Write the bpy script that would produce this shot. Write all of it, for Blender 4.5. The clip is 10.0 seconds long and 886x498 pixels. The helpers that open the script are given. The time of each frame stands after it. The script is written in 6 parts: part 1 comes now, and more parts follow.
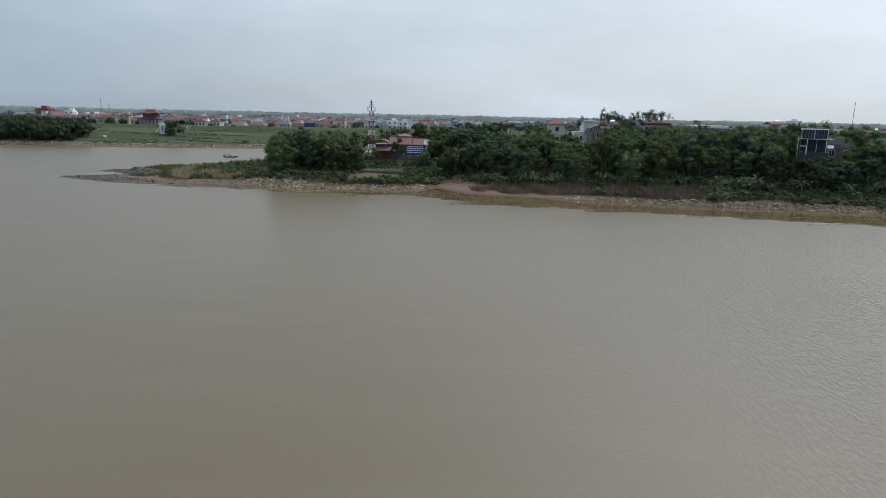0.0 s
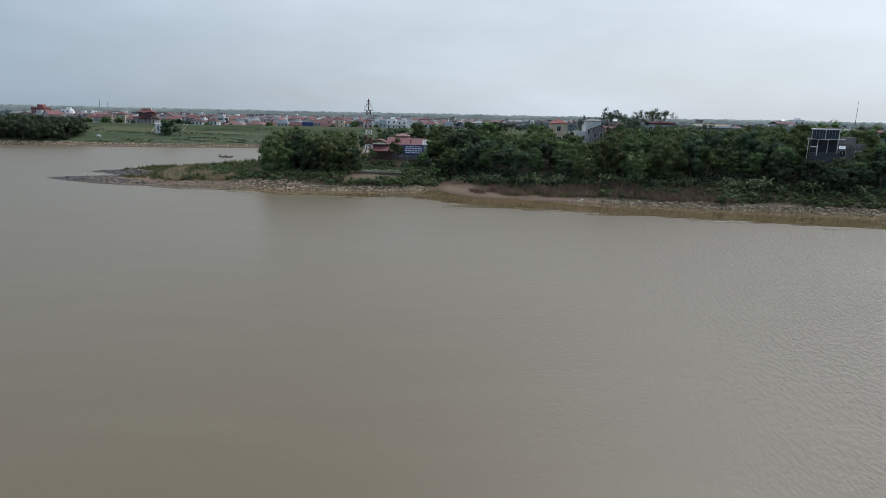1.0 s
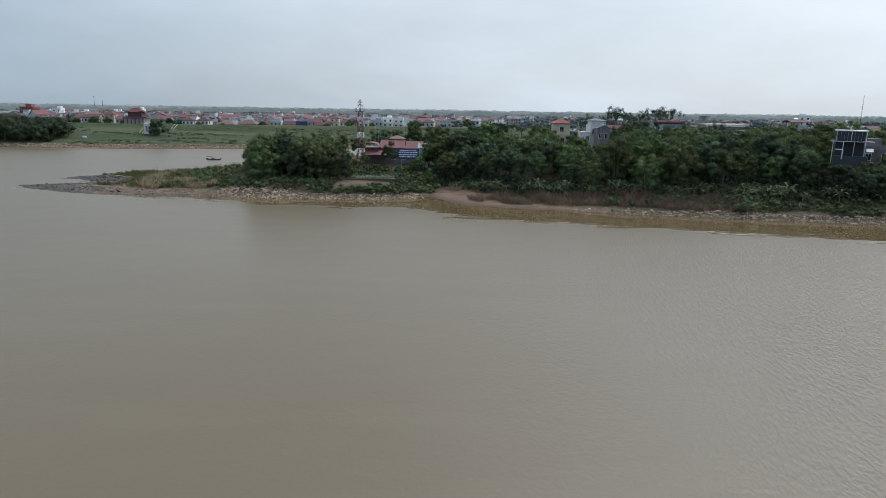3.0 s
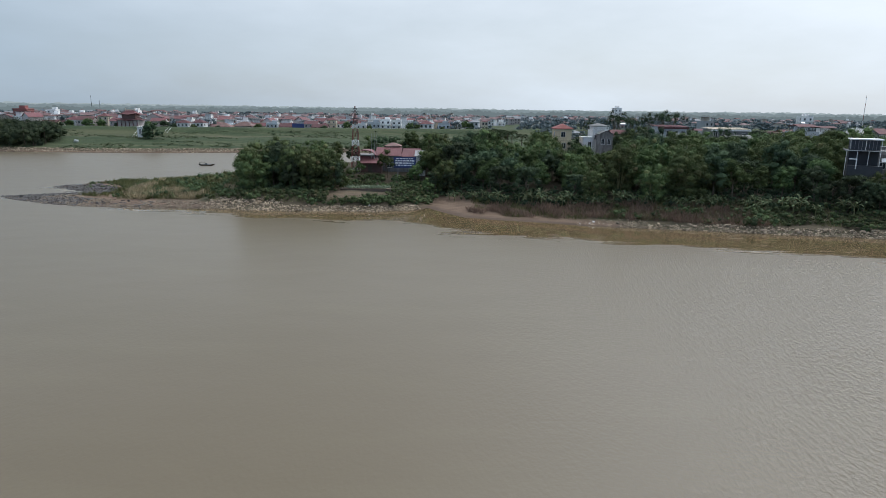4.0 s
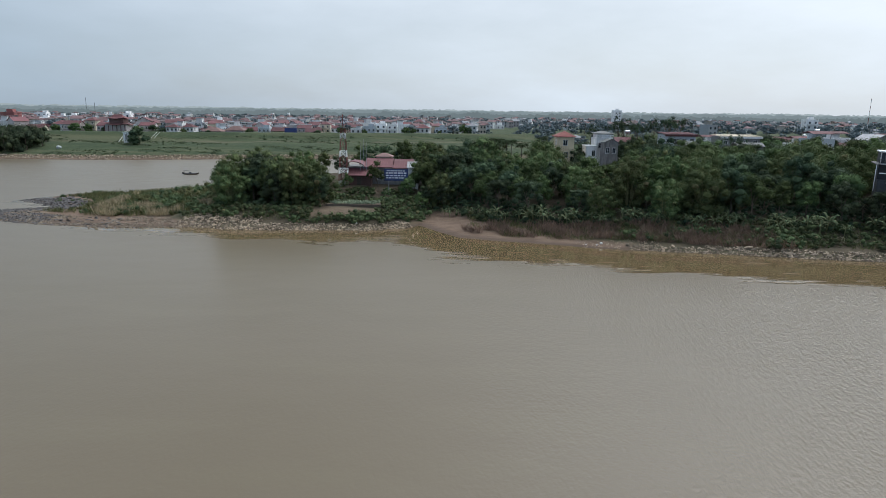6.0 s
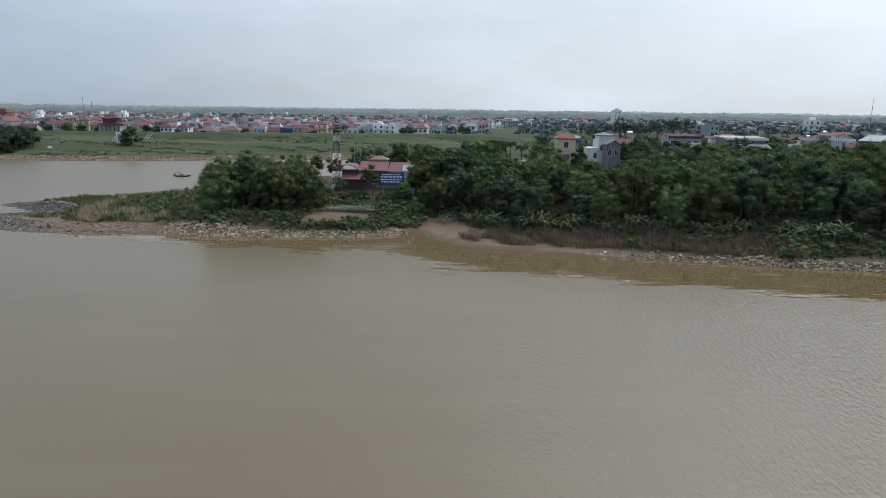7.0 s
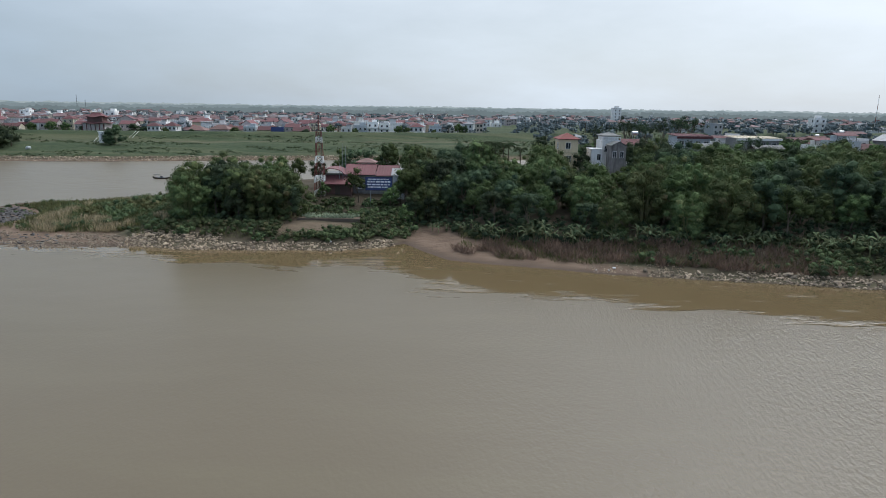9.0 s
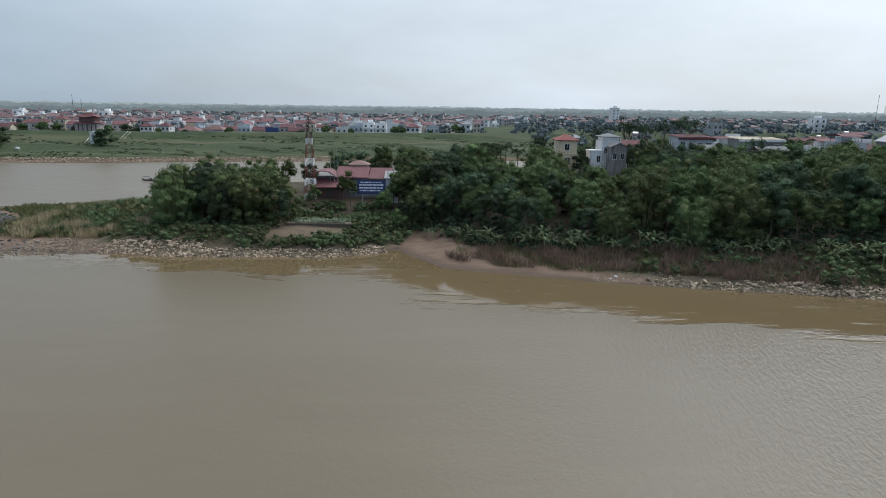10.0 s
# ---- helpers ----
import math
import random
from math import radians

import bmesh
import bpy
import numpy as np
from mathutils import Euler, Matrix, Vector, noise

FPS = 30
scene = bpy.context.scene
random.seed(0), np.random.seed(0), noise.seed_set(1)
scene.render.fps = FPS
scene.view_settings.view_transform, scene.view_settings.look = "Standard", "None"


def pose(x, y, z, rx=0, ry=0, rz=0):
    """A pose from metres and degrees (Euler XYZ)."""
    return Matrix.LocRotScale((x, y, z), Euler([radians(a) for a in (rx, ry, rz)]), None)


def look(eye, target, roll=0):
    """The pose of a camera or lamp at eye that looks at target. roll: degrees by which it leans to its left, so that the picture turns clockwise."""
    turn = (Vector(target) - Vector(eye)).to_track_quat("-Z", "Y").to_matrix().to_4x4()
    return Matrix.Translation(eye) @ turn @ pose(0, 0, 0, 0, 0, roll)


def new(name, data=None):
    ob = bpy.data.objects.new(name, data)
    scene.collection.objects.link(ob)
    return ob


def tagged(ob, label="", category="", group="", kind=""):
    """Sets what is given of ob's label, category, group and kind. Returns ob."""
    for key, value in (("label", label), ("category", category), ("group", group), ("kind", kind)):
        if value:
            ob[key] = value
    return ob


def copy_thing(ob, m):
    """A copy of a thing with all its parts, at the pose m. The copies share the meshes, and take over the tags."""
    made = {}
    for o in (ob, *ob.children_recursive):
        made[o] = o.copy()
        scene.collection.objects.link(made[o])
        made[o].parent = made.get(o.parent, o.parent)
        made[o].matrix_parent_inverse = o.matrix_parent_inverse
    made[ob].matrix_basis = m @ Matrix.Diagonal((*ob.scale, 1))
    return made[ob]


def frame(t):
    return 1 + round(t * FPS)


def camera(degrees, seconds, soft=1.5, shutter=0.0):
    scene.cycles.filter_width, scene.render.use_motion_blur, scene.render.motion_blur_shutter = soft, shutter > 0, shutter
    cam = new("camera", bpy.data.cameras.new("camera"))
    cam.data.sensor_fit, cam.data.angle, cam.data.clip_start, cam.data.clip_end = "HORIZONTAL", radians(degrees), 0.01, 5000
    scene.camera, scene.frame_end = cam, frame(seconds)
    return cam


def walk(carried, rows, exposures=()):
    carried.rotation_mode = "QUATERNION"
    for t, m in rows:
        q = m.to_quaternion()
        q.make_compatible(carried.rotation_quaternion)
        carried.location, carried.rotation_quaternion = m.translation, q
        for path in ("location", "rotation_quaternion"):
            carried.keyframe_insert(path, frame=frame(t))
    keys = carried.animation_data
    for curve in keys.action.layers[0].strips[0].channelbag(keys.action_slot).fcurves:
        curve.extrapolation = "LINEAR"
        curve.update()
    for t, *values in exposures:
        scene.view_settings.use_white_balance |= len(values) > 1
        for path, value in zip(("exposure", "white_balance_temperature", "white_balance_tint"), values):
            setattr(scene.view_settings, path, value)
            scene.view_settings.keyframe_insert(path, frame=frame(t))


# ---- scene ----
cam = camera(70.9, 10.0, soft=0.72)
PATH = [
    (0, (3.288, -1.03, 16.507), (3.263, 0.926, 16.092), 1.2),
    (0.5, (3.442, 1.109, 16.596), (3.416, 3.065, 16.178), 1.2),
    (1, (3.47, 3.357, 16.697), (3.445, 5.312, 16.278), 1.2),
    (1.5, (3.454, 5.698, 16.82), (3.43, 7.653, 16.398), 1.1),
    (2, (3.513, 8.156, 16.979), (3.491, 10.111, 16.556), 1.1),
    (2.5, (3.66, 10.708, 17.256), (3.637, 12.662, 16.829), 1.0),
    (4, (3.956, 18.781, 19.932), (3.936, 20.733, 19.495), 0.8),
    (4.5, (4.119, 21.601, 20.522), (4.099, 23.553, 20.089), 0.8),
    (5, (4.35, 24.382, 20.987), (4.331, 26.334, 20.556), 0.9),
    (5.5, (4.556, 26.943, 21.218), (4.538, 28.895, 20.786), 0.8),
    (7, (5.132, 34.422, 21.986), (5.119, 36.373, 21.55), 0.8),
    (7.5, (5.321, 37.009, 22.068), (5.31, 38.96, 21.63), 0.8),
    (8, (5.668, 39.722, 22.091), (5.656, 41.673, 21.651), 0.8),
    (8.5, (5.96, 42.5, 22.133), (5.951, 44.45, 21.691), 0.8),
    (9, (6.243, 45.125, 22.196), (6.235, 47.076, 21.753), 0.8),
    (9.5, (6.51, 47.404, 22.294), (6.506, 49.354, 21.852), 0.8),
    (10, (6.817, 49.333, 22.318), (6.815, 51.283, 21.875), 0.8),
]
walk(cam, [(t, look(e, g, r)) for t, e, g, r in PATH], exposures=[(0.0, -0.14), (2.6, -0.08), (4.0, 0.0), (10.0, 0.0)])

# ---- world, sun, exposure ----
SUN_AZ, SUN_EL = radians(40), radians(54)      # to the right of +y, above the horizon
world = bpy.data.worlds.new("hazy_sky")
scene.world = world
world.use_nodes = True
wt = world.node_tree
wt.nodes.clear()
w_out = wt.nodes.new("ShaderNodeOutputWorld")
w_bg = wt.nodes.new("ShaderNodeBackground")
w_sky = wt.nodes.new("ShaderNodeTexSky")
w_sky.sky_type = 'NISHITA'
w_sky.sun_disc = False
w_sky.sun_elevation, w_sky.sun_rotation = SUN_EL, SUN_AZ
w_sky.air_density, w_sky.dust_density, w_sky.ozone_density = 1.2, 1.5, 2.5
w_co = wt.nodes.new("ShaderNodeTexCoord")
w_map = wt.nodes.new("ShaderNodeMapping")
w_map.inputs["Scale"].default_value = (1.0, 1.0, 3.2)
w_map.inputs["Location"].default_value = (0.35, 0.1, 0.2)
w_cl = wt.nodes.new("ShaderNodeTexNoise")
w_cl.inputs["Scale"].default_value, w_cl.inputs["Detail"].default_value = 2.3, 8.0
w_cl.inputs["Roughness"].default_value = 0.55
w_rmp = wt.nodes.new("ShaderNodeMapRange")
w_rmp.inputs["From Min"].default_value, w_rmp.inputs["From Max"].default_value = 0.34, 0.66
w_rmp.inputs["To Min"].default_value, w_rmp.inputs["To Max"].default_value = 0.78, 0.97
w_mix = wt.nodes.new("ShaderNodeMix")
w_mix.data_type = 'RGBA'
# cloud veil: whiter towards the sun, blue-grey away from it
w_dot = wt.nodes.new("ShaderNodeVectorMath")
w_dot.operation = 'DOT_PRODUCT'
w_dot.inputs[1].default_value = (math.sin(SUN_AZ) * math.cos(SUN_EL), math.cos(SUN_AZ) * math.cos(SUN_EL), math.sin(SUN_EL))
w_glow = wt.nodes.new("ShaderNodeMapRange")
w_glow.inputs["From Min"].default_value, w_glow.inputs["From Max"].default_value = 0.2, 0.85
w_veil = wt.nodes.new("ShaderNodeMix")
w_veil.data_type = 'RGBA'
w_veil.inputs["A"].default_value = (4.5, 5.65, 6.9, 1)
w_veil.inputs["B"].default_value = (10.9, 11.8, 12.8, 1)
wt.links.new(w_co.outputs["Generated"], w_dot.inputs[0])
wt.links.new(w_dot.outputs["Value"], w_glow.inputs["Value"])
wt.links.new(w_glow.outputs["Result"], w_veil.inputs["Factor"])
w_tone = wt.nodes.new("ShaderNodeMapRange")
w_tone.inputs["From Min"].default_value, w_tone.inputs["From Max"].default_value = 0.3, 0.7
w_tone.inputs["To Min"].default_value, w_tone.inputs["To Max"].default_value = 0.93, 1.07
w_shade = wt.nodes.new("ShaderNodeVectorMath")
w_shade.operation = 'SCALE'
wt.links.new(w_cl.outputs["Fac"], w_tone.inputs["Value"])
w_back = wt.nodes.new("ShaderNodeMapRange")
w_back.inputs["From Min"].default_value, w_back.inputs["From Max"].default_value = 0.12, -0.45
w_deep = wt.nodes.new("ShaderNodeMix")
w_deep.data_type = 'RGBA'
w_deep.inputs["B"].default_value = (4.3, 6.6, 11.0, 1)
wt.links.new(w_dot.outputs["Value"], w_back.inputs["Value"])
wt.links.new(w_back.outputs["Result"], w_deep.inputs["Factor"])
wt.links.new(w_veil.outputs["Result"], w_deep.inputs["A"])
w_aur = wt.nodes.new("ShaderNodeMapRange")
w_aur.interpolation_type = 'SMOOTHSTEP'
w_aur.inputs["From Min"].default_value, w_aur.inputs["From Max"].default_value = 0.74, 0.99
w_sunny = wt.nodes.new("ShaderNodeMix")
w_sunny.data_type = 'RGBA'
w_sunny.inputs["B"].default_value = (36, 39, 44, 1)
wt.links.new(w_dot.outputs["Value"], w_aur.inputs["Value"])
wt.links.new(w_aur.outputs["Result"], w_sunny.inputs["Factor"])
wt.links.new(w_deep.outputs["Result"], w_sunny.inputs["A"])
wt.links.new(w_sunny.outputs["Result"], w_shade.inputs[0])
wt.links.new(w_tone.outputs["Result"], w_shade.inputs["Scale"])
wt.links.new(w_shade.outputs["Vector"], w_mix.inputs["B"])
wt.links.new(w_co.outputs["Generated"], w_map.inputs["Vector"])
wt.links.new(w_map.outputs["Vector"], w_cl.inputs["Vector"])
wt.links.new(w_cl.outputs["Fac"], w_rmp.inputs["Value"])
wt.links.new(w_rmp.outputs["Result"], w_mix.inputs["Factor"])
wt.links.new(w_sky.outputs["Color"], w_mix.inputs["A"])
wt.links.new(w_mix.outputs["Result"], w_bg.inputs["Color"])
w_bg.inputs["Strength"].default_value = 0.09
wt.links.new(w_bg.outputs["Background"], w_out.inputs["Surface"])

sun_data = bpy.data.lights.new("sun", 'SUN')
sun_data.energy, sun_data.angle, sun_data.color = 1.25, radians(30), (1.0, 0.98, 0.95)
sun = new("sun", sun_data)
sun.matrix_world = look((math.sin(SUN_AZ) * math.cos(SUN_EL) * 300, math.cos(SUN_AZ) * math.cos(SUN_EL) * 300, math.sin(SUN_EL) * 300), (0, 0, 0))

# ---- materials ----
def nodes_of(name):
    m = bpy.data.materials.new(name)
    m.use_nodes = True
    t = m.node_tree
    return m, t, t.nodes["Principled BSDF"]


def mixed(t, fac, a, b):
    """A colour mix; a, b are colours or sockets."""
    n = t.nodes.new("ShaderNodeMix")
    n.data_type = 'RGBA'
    for key, v in (("A", a), ("B", b)):
        if isinstance(v, tuple):
            n.inputs[key].default_value = (*v, 1)
        else:
            t.links.new(v, n.inputs[key])
    if isinstance(fac, float):
        n.inputs["Factor"].default_value = fac
    else:
        t.links.new(fac, n.inputs["Factor"])
    return n.outputs["Result"]


def noise_of(t, scale, lo=0.35, hi=0.65, detail=4.0, stretch=(1, 1, 1), coord="Object", to=(0.0, 1.0)):
    c = t.nodes.new("ShaderNodeTexCoord")
    mp = t.nodes.new("ShaderNodeMapping")
    mp.inputs["Scale"].default_value = stretch
    n = t.nodes.new("ShaderNodeTexNoise")
    n.inputs["Scale"].default_value, n.inputs["Detail"].default_value = scale, detail
    r = t.nodes.new("ShaderNodeMapRange")
    r.inputs["From Min"].default_value, r.inputs["From Max"].default_value = lo, hi
    r.inputs["To Min"].default_value, r.inputs["To Max"].default_value = to
    t.links.new(c.outputs[coord], mp.inputs["Vector"])
    t.links.new(mp.outputs["Vector"], n.inputs["Vector"])
    t.links.new(n.outputs["Fac"], r.inputs["Value"])
    return r.outputs["Result"]


def bumped(t, bsdf, height, strength, distance):
    b = t.nodes.new("ShaderNodeBump")
    b.inputs["Strength"].default_value, b.inputs["Distance"].default_value = strength, distance
    t.links.new(height, b.inputs["Height"])
    t.links.new(b.outputs["Normal"], bsdf.inputs["Normal"])


def surface(name, col, col2, rough=0.8, grain=6.0, patch=0.35, metal=0.0, bump=0.02, vary=0.25, stain=None):
    """Paint, render, concrete, metal: two colours in patches, fine grain, streaks, and a shift from piece to piece."""
    m, t, b = nodes_of(name)
    c = mixed(t, noise_of(t, patch), col, col2)
    g = noise_of(t, grain, 0.2, 0.8, 6.0)
    dark = tuple(0.72 * v for v in col2)
    c = mixed(t, noise_of(t, grain, 0.55, 0.8, 6.0, to=(0.0, 0.6)), c, dark)
    if stain:
        c = mixed(t, noise_of(t, 0.9, 0.5, 0.75, 5.0, stretch=(2.2, 2.2, 0.25)), c, stain)
    if vary:
        oi = t.nodes.new("ShaderNodeObjectInfo")
        h = t.nodes.new("ShaderNodeHueSaturation")
        r = t.nodes.new("ShaderNodeMapRange")
        r.inputs["To Min"].default_value, r.inputs["To Max"].default_value = 1 - vary, 1 + vary
        t.links.new(oi.outputs["Random"], r.inputs["Value"])
        t.links.new(r.outputs["Result"], h.inputs["Value"])
        t.links.new(c, h.inputs["Color"])
        c = h.outputs["Color"]
    t.links.new(c, b.inputs["Base Color"])
    b.inputs["Roughness"].default_value, b.inputs["Metallic"].default_value = rough, metal
    if bump:
        bumped(t, b, g, 0.5, bump)
    return m


def leafy(name, dark, light, dry=None, translucent=0.3, vary=0.36, rough=0.85, cool=1.42):
    """Leaves: every leaf its own shade, each plant its own hue, light through the blade."""
    m, t, b = nodes_of(name)
    dark, light = (0.80 * dark[0], 0.82 * dark[1], 0.82 * cool * dark[2]), (1.02 * light[0], 0.98 * light[1], 0.86 * cool * light[2])
    geo = t.nodes.new("ShaderNodeNewGeometry")
    r0 = t.nodes.new("ShaderNodeMapRange")
    r0.inputs["To Min"].default_value, r0.inputs["To Max"].default_value = 0.14, 0.96
    t.links.new(geo.outputs["Random Per Island"], r0.inputs["Value"])
    c = mixed(t, r0.outputs["Result"], dark, light)
    if dry:
        r = t.nodes.new("ShaderNodeMapRange")
        r.inputs["From Min"].default_value, r.inputs["From Max"].default_value = 0.9, 1.0
        t.links.new(geo.outputs["Random Per Island"], r.inputs["Value"])
        c = mixed(t, r.outputs["Result"], c, dry)
    c = mixed(t, noise_of(t, 0.5, 0.36, 0.64, 2.0, to=(0.0, 0.55)), c, tuple(0.6 * v for v in dark))
    oi = t.nodes.new("ShaderNodeObjectInfo")
    r2 = t.nodes.new("ShaderNodeMapRange")
    r2.inputs["To Min"].default_value, r2.inputs["To Max"].default_value = 1 - vary, 1 + vary
    r3 = t.nodes.new("ShaderNodeMapRange")
    r3.inputs["To Min"].default_value, r3.inputs["To Max"].default_value = 0.462, 0.512
    h = t.nodes.new("ShaderNodeHueSaturation")
    t.links.new(oi.outputs["Random"], r2.inputs["Value"])
    t.links.new(oi.outputs["Random"], r3.inputs["Value"])
    t.links.new(r2.outputs["Result"], h.inputs["Value"])
    h.inputs["Saturation"].default_value = 1.04
    t.links.new(r3.outputs["Result"], h.inputs["Hue"])
    t.links.new(c, h.inputs["Color"])
    t.links.new(h.outputs["Color"], b.inputs["Base Color"])
    b.inputs["Roughness"].default_value = rough
    b.inputs["Specular IOR Level"].default_value = 0.08
    tr = t.nodes.new("ShaderNodeBsdfTranslucent")
    t.links.new(h.outputs["Color"], tr.inputs["Color"])
    mx = t.nodes.new("ShaderNodeMixShader")
    mx.inputs["Fac"].default_value = 0.5 * translucent
    t.links.new(b.outputs["BSDF"], mx.inputs[1])
    t.links.new(tr.outputs["BSDF"], mx.inputs[2])
    t.links.new(mx.outputs["Shader"], t.nodes["Material Output"].inputs["Surface"])
    return m


M_TREE = leafy("tree_leaves", (0.050, 0.082, 0.028), (0.125, 0.175, 0.055), translucent=0.3)
M_BAMBOO = leafy("bamboo_leaves", (0.068, 0.108, 0.036), (0.165, 0.220, 0.075), dry=(0.22, 0.20, 0.10))
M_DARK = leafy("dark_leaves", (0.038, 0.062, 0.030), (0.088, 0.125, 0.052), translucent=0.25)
# leaves greyed and lightened: distance haze put into the base colour
M_FARLEAF = leafy("haze_pale_leaves", (0.145, 0.182, 0.150), (0.215, 0.255, 0.21), translucent=0.2)
M_PALM = leafy("palm_leaves", (0.035, 0.058, 0.022), (0.085, 0.115, 0.045), translucent=0.2)
M_BANANA = leafy("banana_leaves", (0.068, 0.112, 0.046), (0.155, 0.215, 0.095), dry=(0.22, 0.17, 0.08), translucent=0.35)
M_SHRUB = leafy("shrub_leaves", (0.052, 0.082, 0.032), (0.118, 0.160, 0.058), dry=(0.20, 0.16, 0.09))
M_PLUME = leafy("pale_plumes", (0.34, 0.31, 0.24), (0.52, 0.48, 0.38), translucent=0.3, cool=0.95)
M_REED = leafy("dry_reeds", (0.27, 0.215, 0.158), (0.47, 0.385, 0.285), dry=(0.42, 0.36, 0.27), translucent=0.35, cool=0.98)
M_GRASS = leafy("grass_blades", (0.09, 0.108, 0.045), (0.19, 0.20, 0.088), dry=(0.32, 0.27, 0.15), translucent=0.35, cool=1.15)
M_MEADOW = leafy("meadow_herbs", (0.075, 0.108, 0.046), (0.12, 0.155, 0.066), translucent=0.2)
M_CABBAGE = leafy("garden_leaves", (0.17, 0.22, 0.11), (0.32, 0.38, 0.20), translucent=0.2)
M_BARK = surface("bark", (0.14, 0.11, 0.08), (0.09, 0.075, 0.055), 0.9, 12, 1.5)
M_CULM = surface("bamboo_culms", (0.22, 0.22, 0.09), (0.14, 0.13, 0.06), 0.6, 9, 1.2)
M_STONE = surface("bank_stone", (0.36, 0.282, 0.198), (0.175, 0.135, 0.097), 0.85, 5, 0.9, vary=0.5, bump=0.05)
M_DARKSTONE = surface("wet_dark_stone", (0.066, 0.058, 0.053), (0.038, 0.033, 0.031), 0.6, 5, 0.9, vary=0.4, bump=0.05)
M_WHITE = surface("white_render", (0.82, 0.82, 0.81), (0.72, 0.72, 0.71), 0.75, 4, 0.3, vary=0.15, stain=(0.52, 0.50, 0.47))
M_CREAM = surface("cream_render", (0.62, 0.55, 0.43), (0.54, 0.47, 0.36), 0.75, 4, 0.3, stain=(0.40, 0.34, 0.25))
M_BRIGHTRED = surface("bright_red_tiles", (0.22, 0.05, 0.042), (0.17, 0.042, 0.036), 0.8, 4, 0.4, stain=(0.16, 0.05, 0.04))
M_YELLOW = surface("warm_cream_render", (0.74, 0.62, 0.42), (0.64, 0.53, 0.35), 0.75, 4, 0.3, stain=(0.46, 0.38, 0.26))
M_RAWCEMENT = surface("raw_weathered_cement", (0.25, 0.235, 0.225), (0.16, 0.15, 0.145), 0.9, 3, 0.7, stain=(0.09, 0.085, 0.08))
M_PINK = surface("pink_render", (0.54, 0.48, 0.47), (0.47, 0.42, 0.41), 0.75, 4, 0.3, stain=(0.40, 0.33, 0.30))
M_GREYWALL = surface("grey_cement", (0.27, 0.27, 0.275), (0.20, 0.20, 0.205), 0.85, 4, 0.4, stain=(0.16, 0.155, 0.15))
M_PALEBLUE = surface("pale_blue_render", (0.50, 0.54, 0.57), (0.43, 0.47, 0.50), 0.75, 4, 0.3, stain=(0.36, 0.37, 0.37))
M_REDROOF = surface("red_roof", (0.128, 0.044, 0.047), (0.092, 0.036, 0.039), 0.85, 4, 0.4, stain=(0.125, 0.055, 0.05))
M_ROSEROOF = surface("faded_rose_roof", (0.165, 0.060, 0.064), (0.125, 0.048, 0.052), 0.8, 3, 0.35, stain=(0.14, 0.07, 0.068))
M_ROSEWALL = surface("rose_red_render", (0.30, 0.11, 0.10), (0.24, 0.09, 0.085), 0.8, 4, 0.3, stain=(0.20, 0.09, 0.08))
M_BROWNROOF = surface("brown_tile_roof", (0.17, 0.088, 0.074), (0.12, 0.065, 0.056), 0.7, 5, 0.5)
M_GREYROOF = surface("grey_sheet_roof", (0.34, 0.35, 0.36), (0.24, 0.25, 0.26), 0.55, 4, 0.4, stain=(0.22, 0.17, 0.14))
M_DARKROOF = surface("weathered_dark_sheet", (0.13, 0.14, 0.135), (0.09, 0.095, 0.092), 0.7, 4, 0.4, stain=(0.07, 0.065, 0.06))
M_GLASS = surface("dark_window", (0.035, 0.042, 0.05), (0.025, 0.03, 0.036), 0.12, 4, 0.4, bump=0)
M_BLUE = surface("blue_sheet", (0.034, 0.058, 0.19), (0.028, 0.048, 0.15), 0.5, 4, 0.4, bump=0)
M_SIGNWHITE = surface("sign_lettering", (0.72, 0.74, 0.78), (0.66, 0.68, 0.72), 0.6, 4, 0.5, bump=0)
M_TOWERRED = surface("red_steel_paint", (0.20, 0.045, 0.034), (0.15, 0.036, 0.03), 0.55, 6, 0.5, bump=0)
M_TOWERWHITE = surface("white_steel_paint", (0.78, 0.78, 0.76), (0.66, 0.66, 0.64), 0.55, 6, 0.5, bump=0)
M_STEEL = surface("dark_steel", (0.04, 0.042, 0.046), (0.028, 0.03, 0.033), 0.6, 6, 0.5, metal=0.0, bump=0)
M_TANK = surface("steel_tank", (0.62, 0.63, 0.64), (0.54, 0.55, 0.56), 0.3, 6, 0.5, metal=0.9, bump=0)
M_DIRT = surface("bare_earth", (0.30, 0.215, 0.15), (0.23, 0.165, 0.115), 0.95, 3, 0.3, bump=0.05)
M_HULL = surface("boat_timber", (0.10, 0.075, 0.055), (0.07, 0.052, 0.04), 0.7, 6, 0.8)


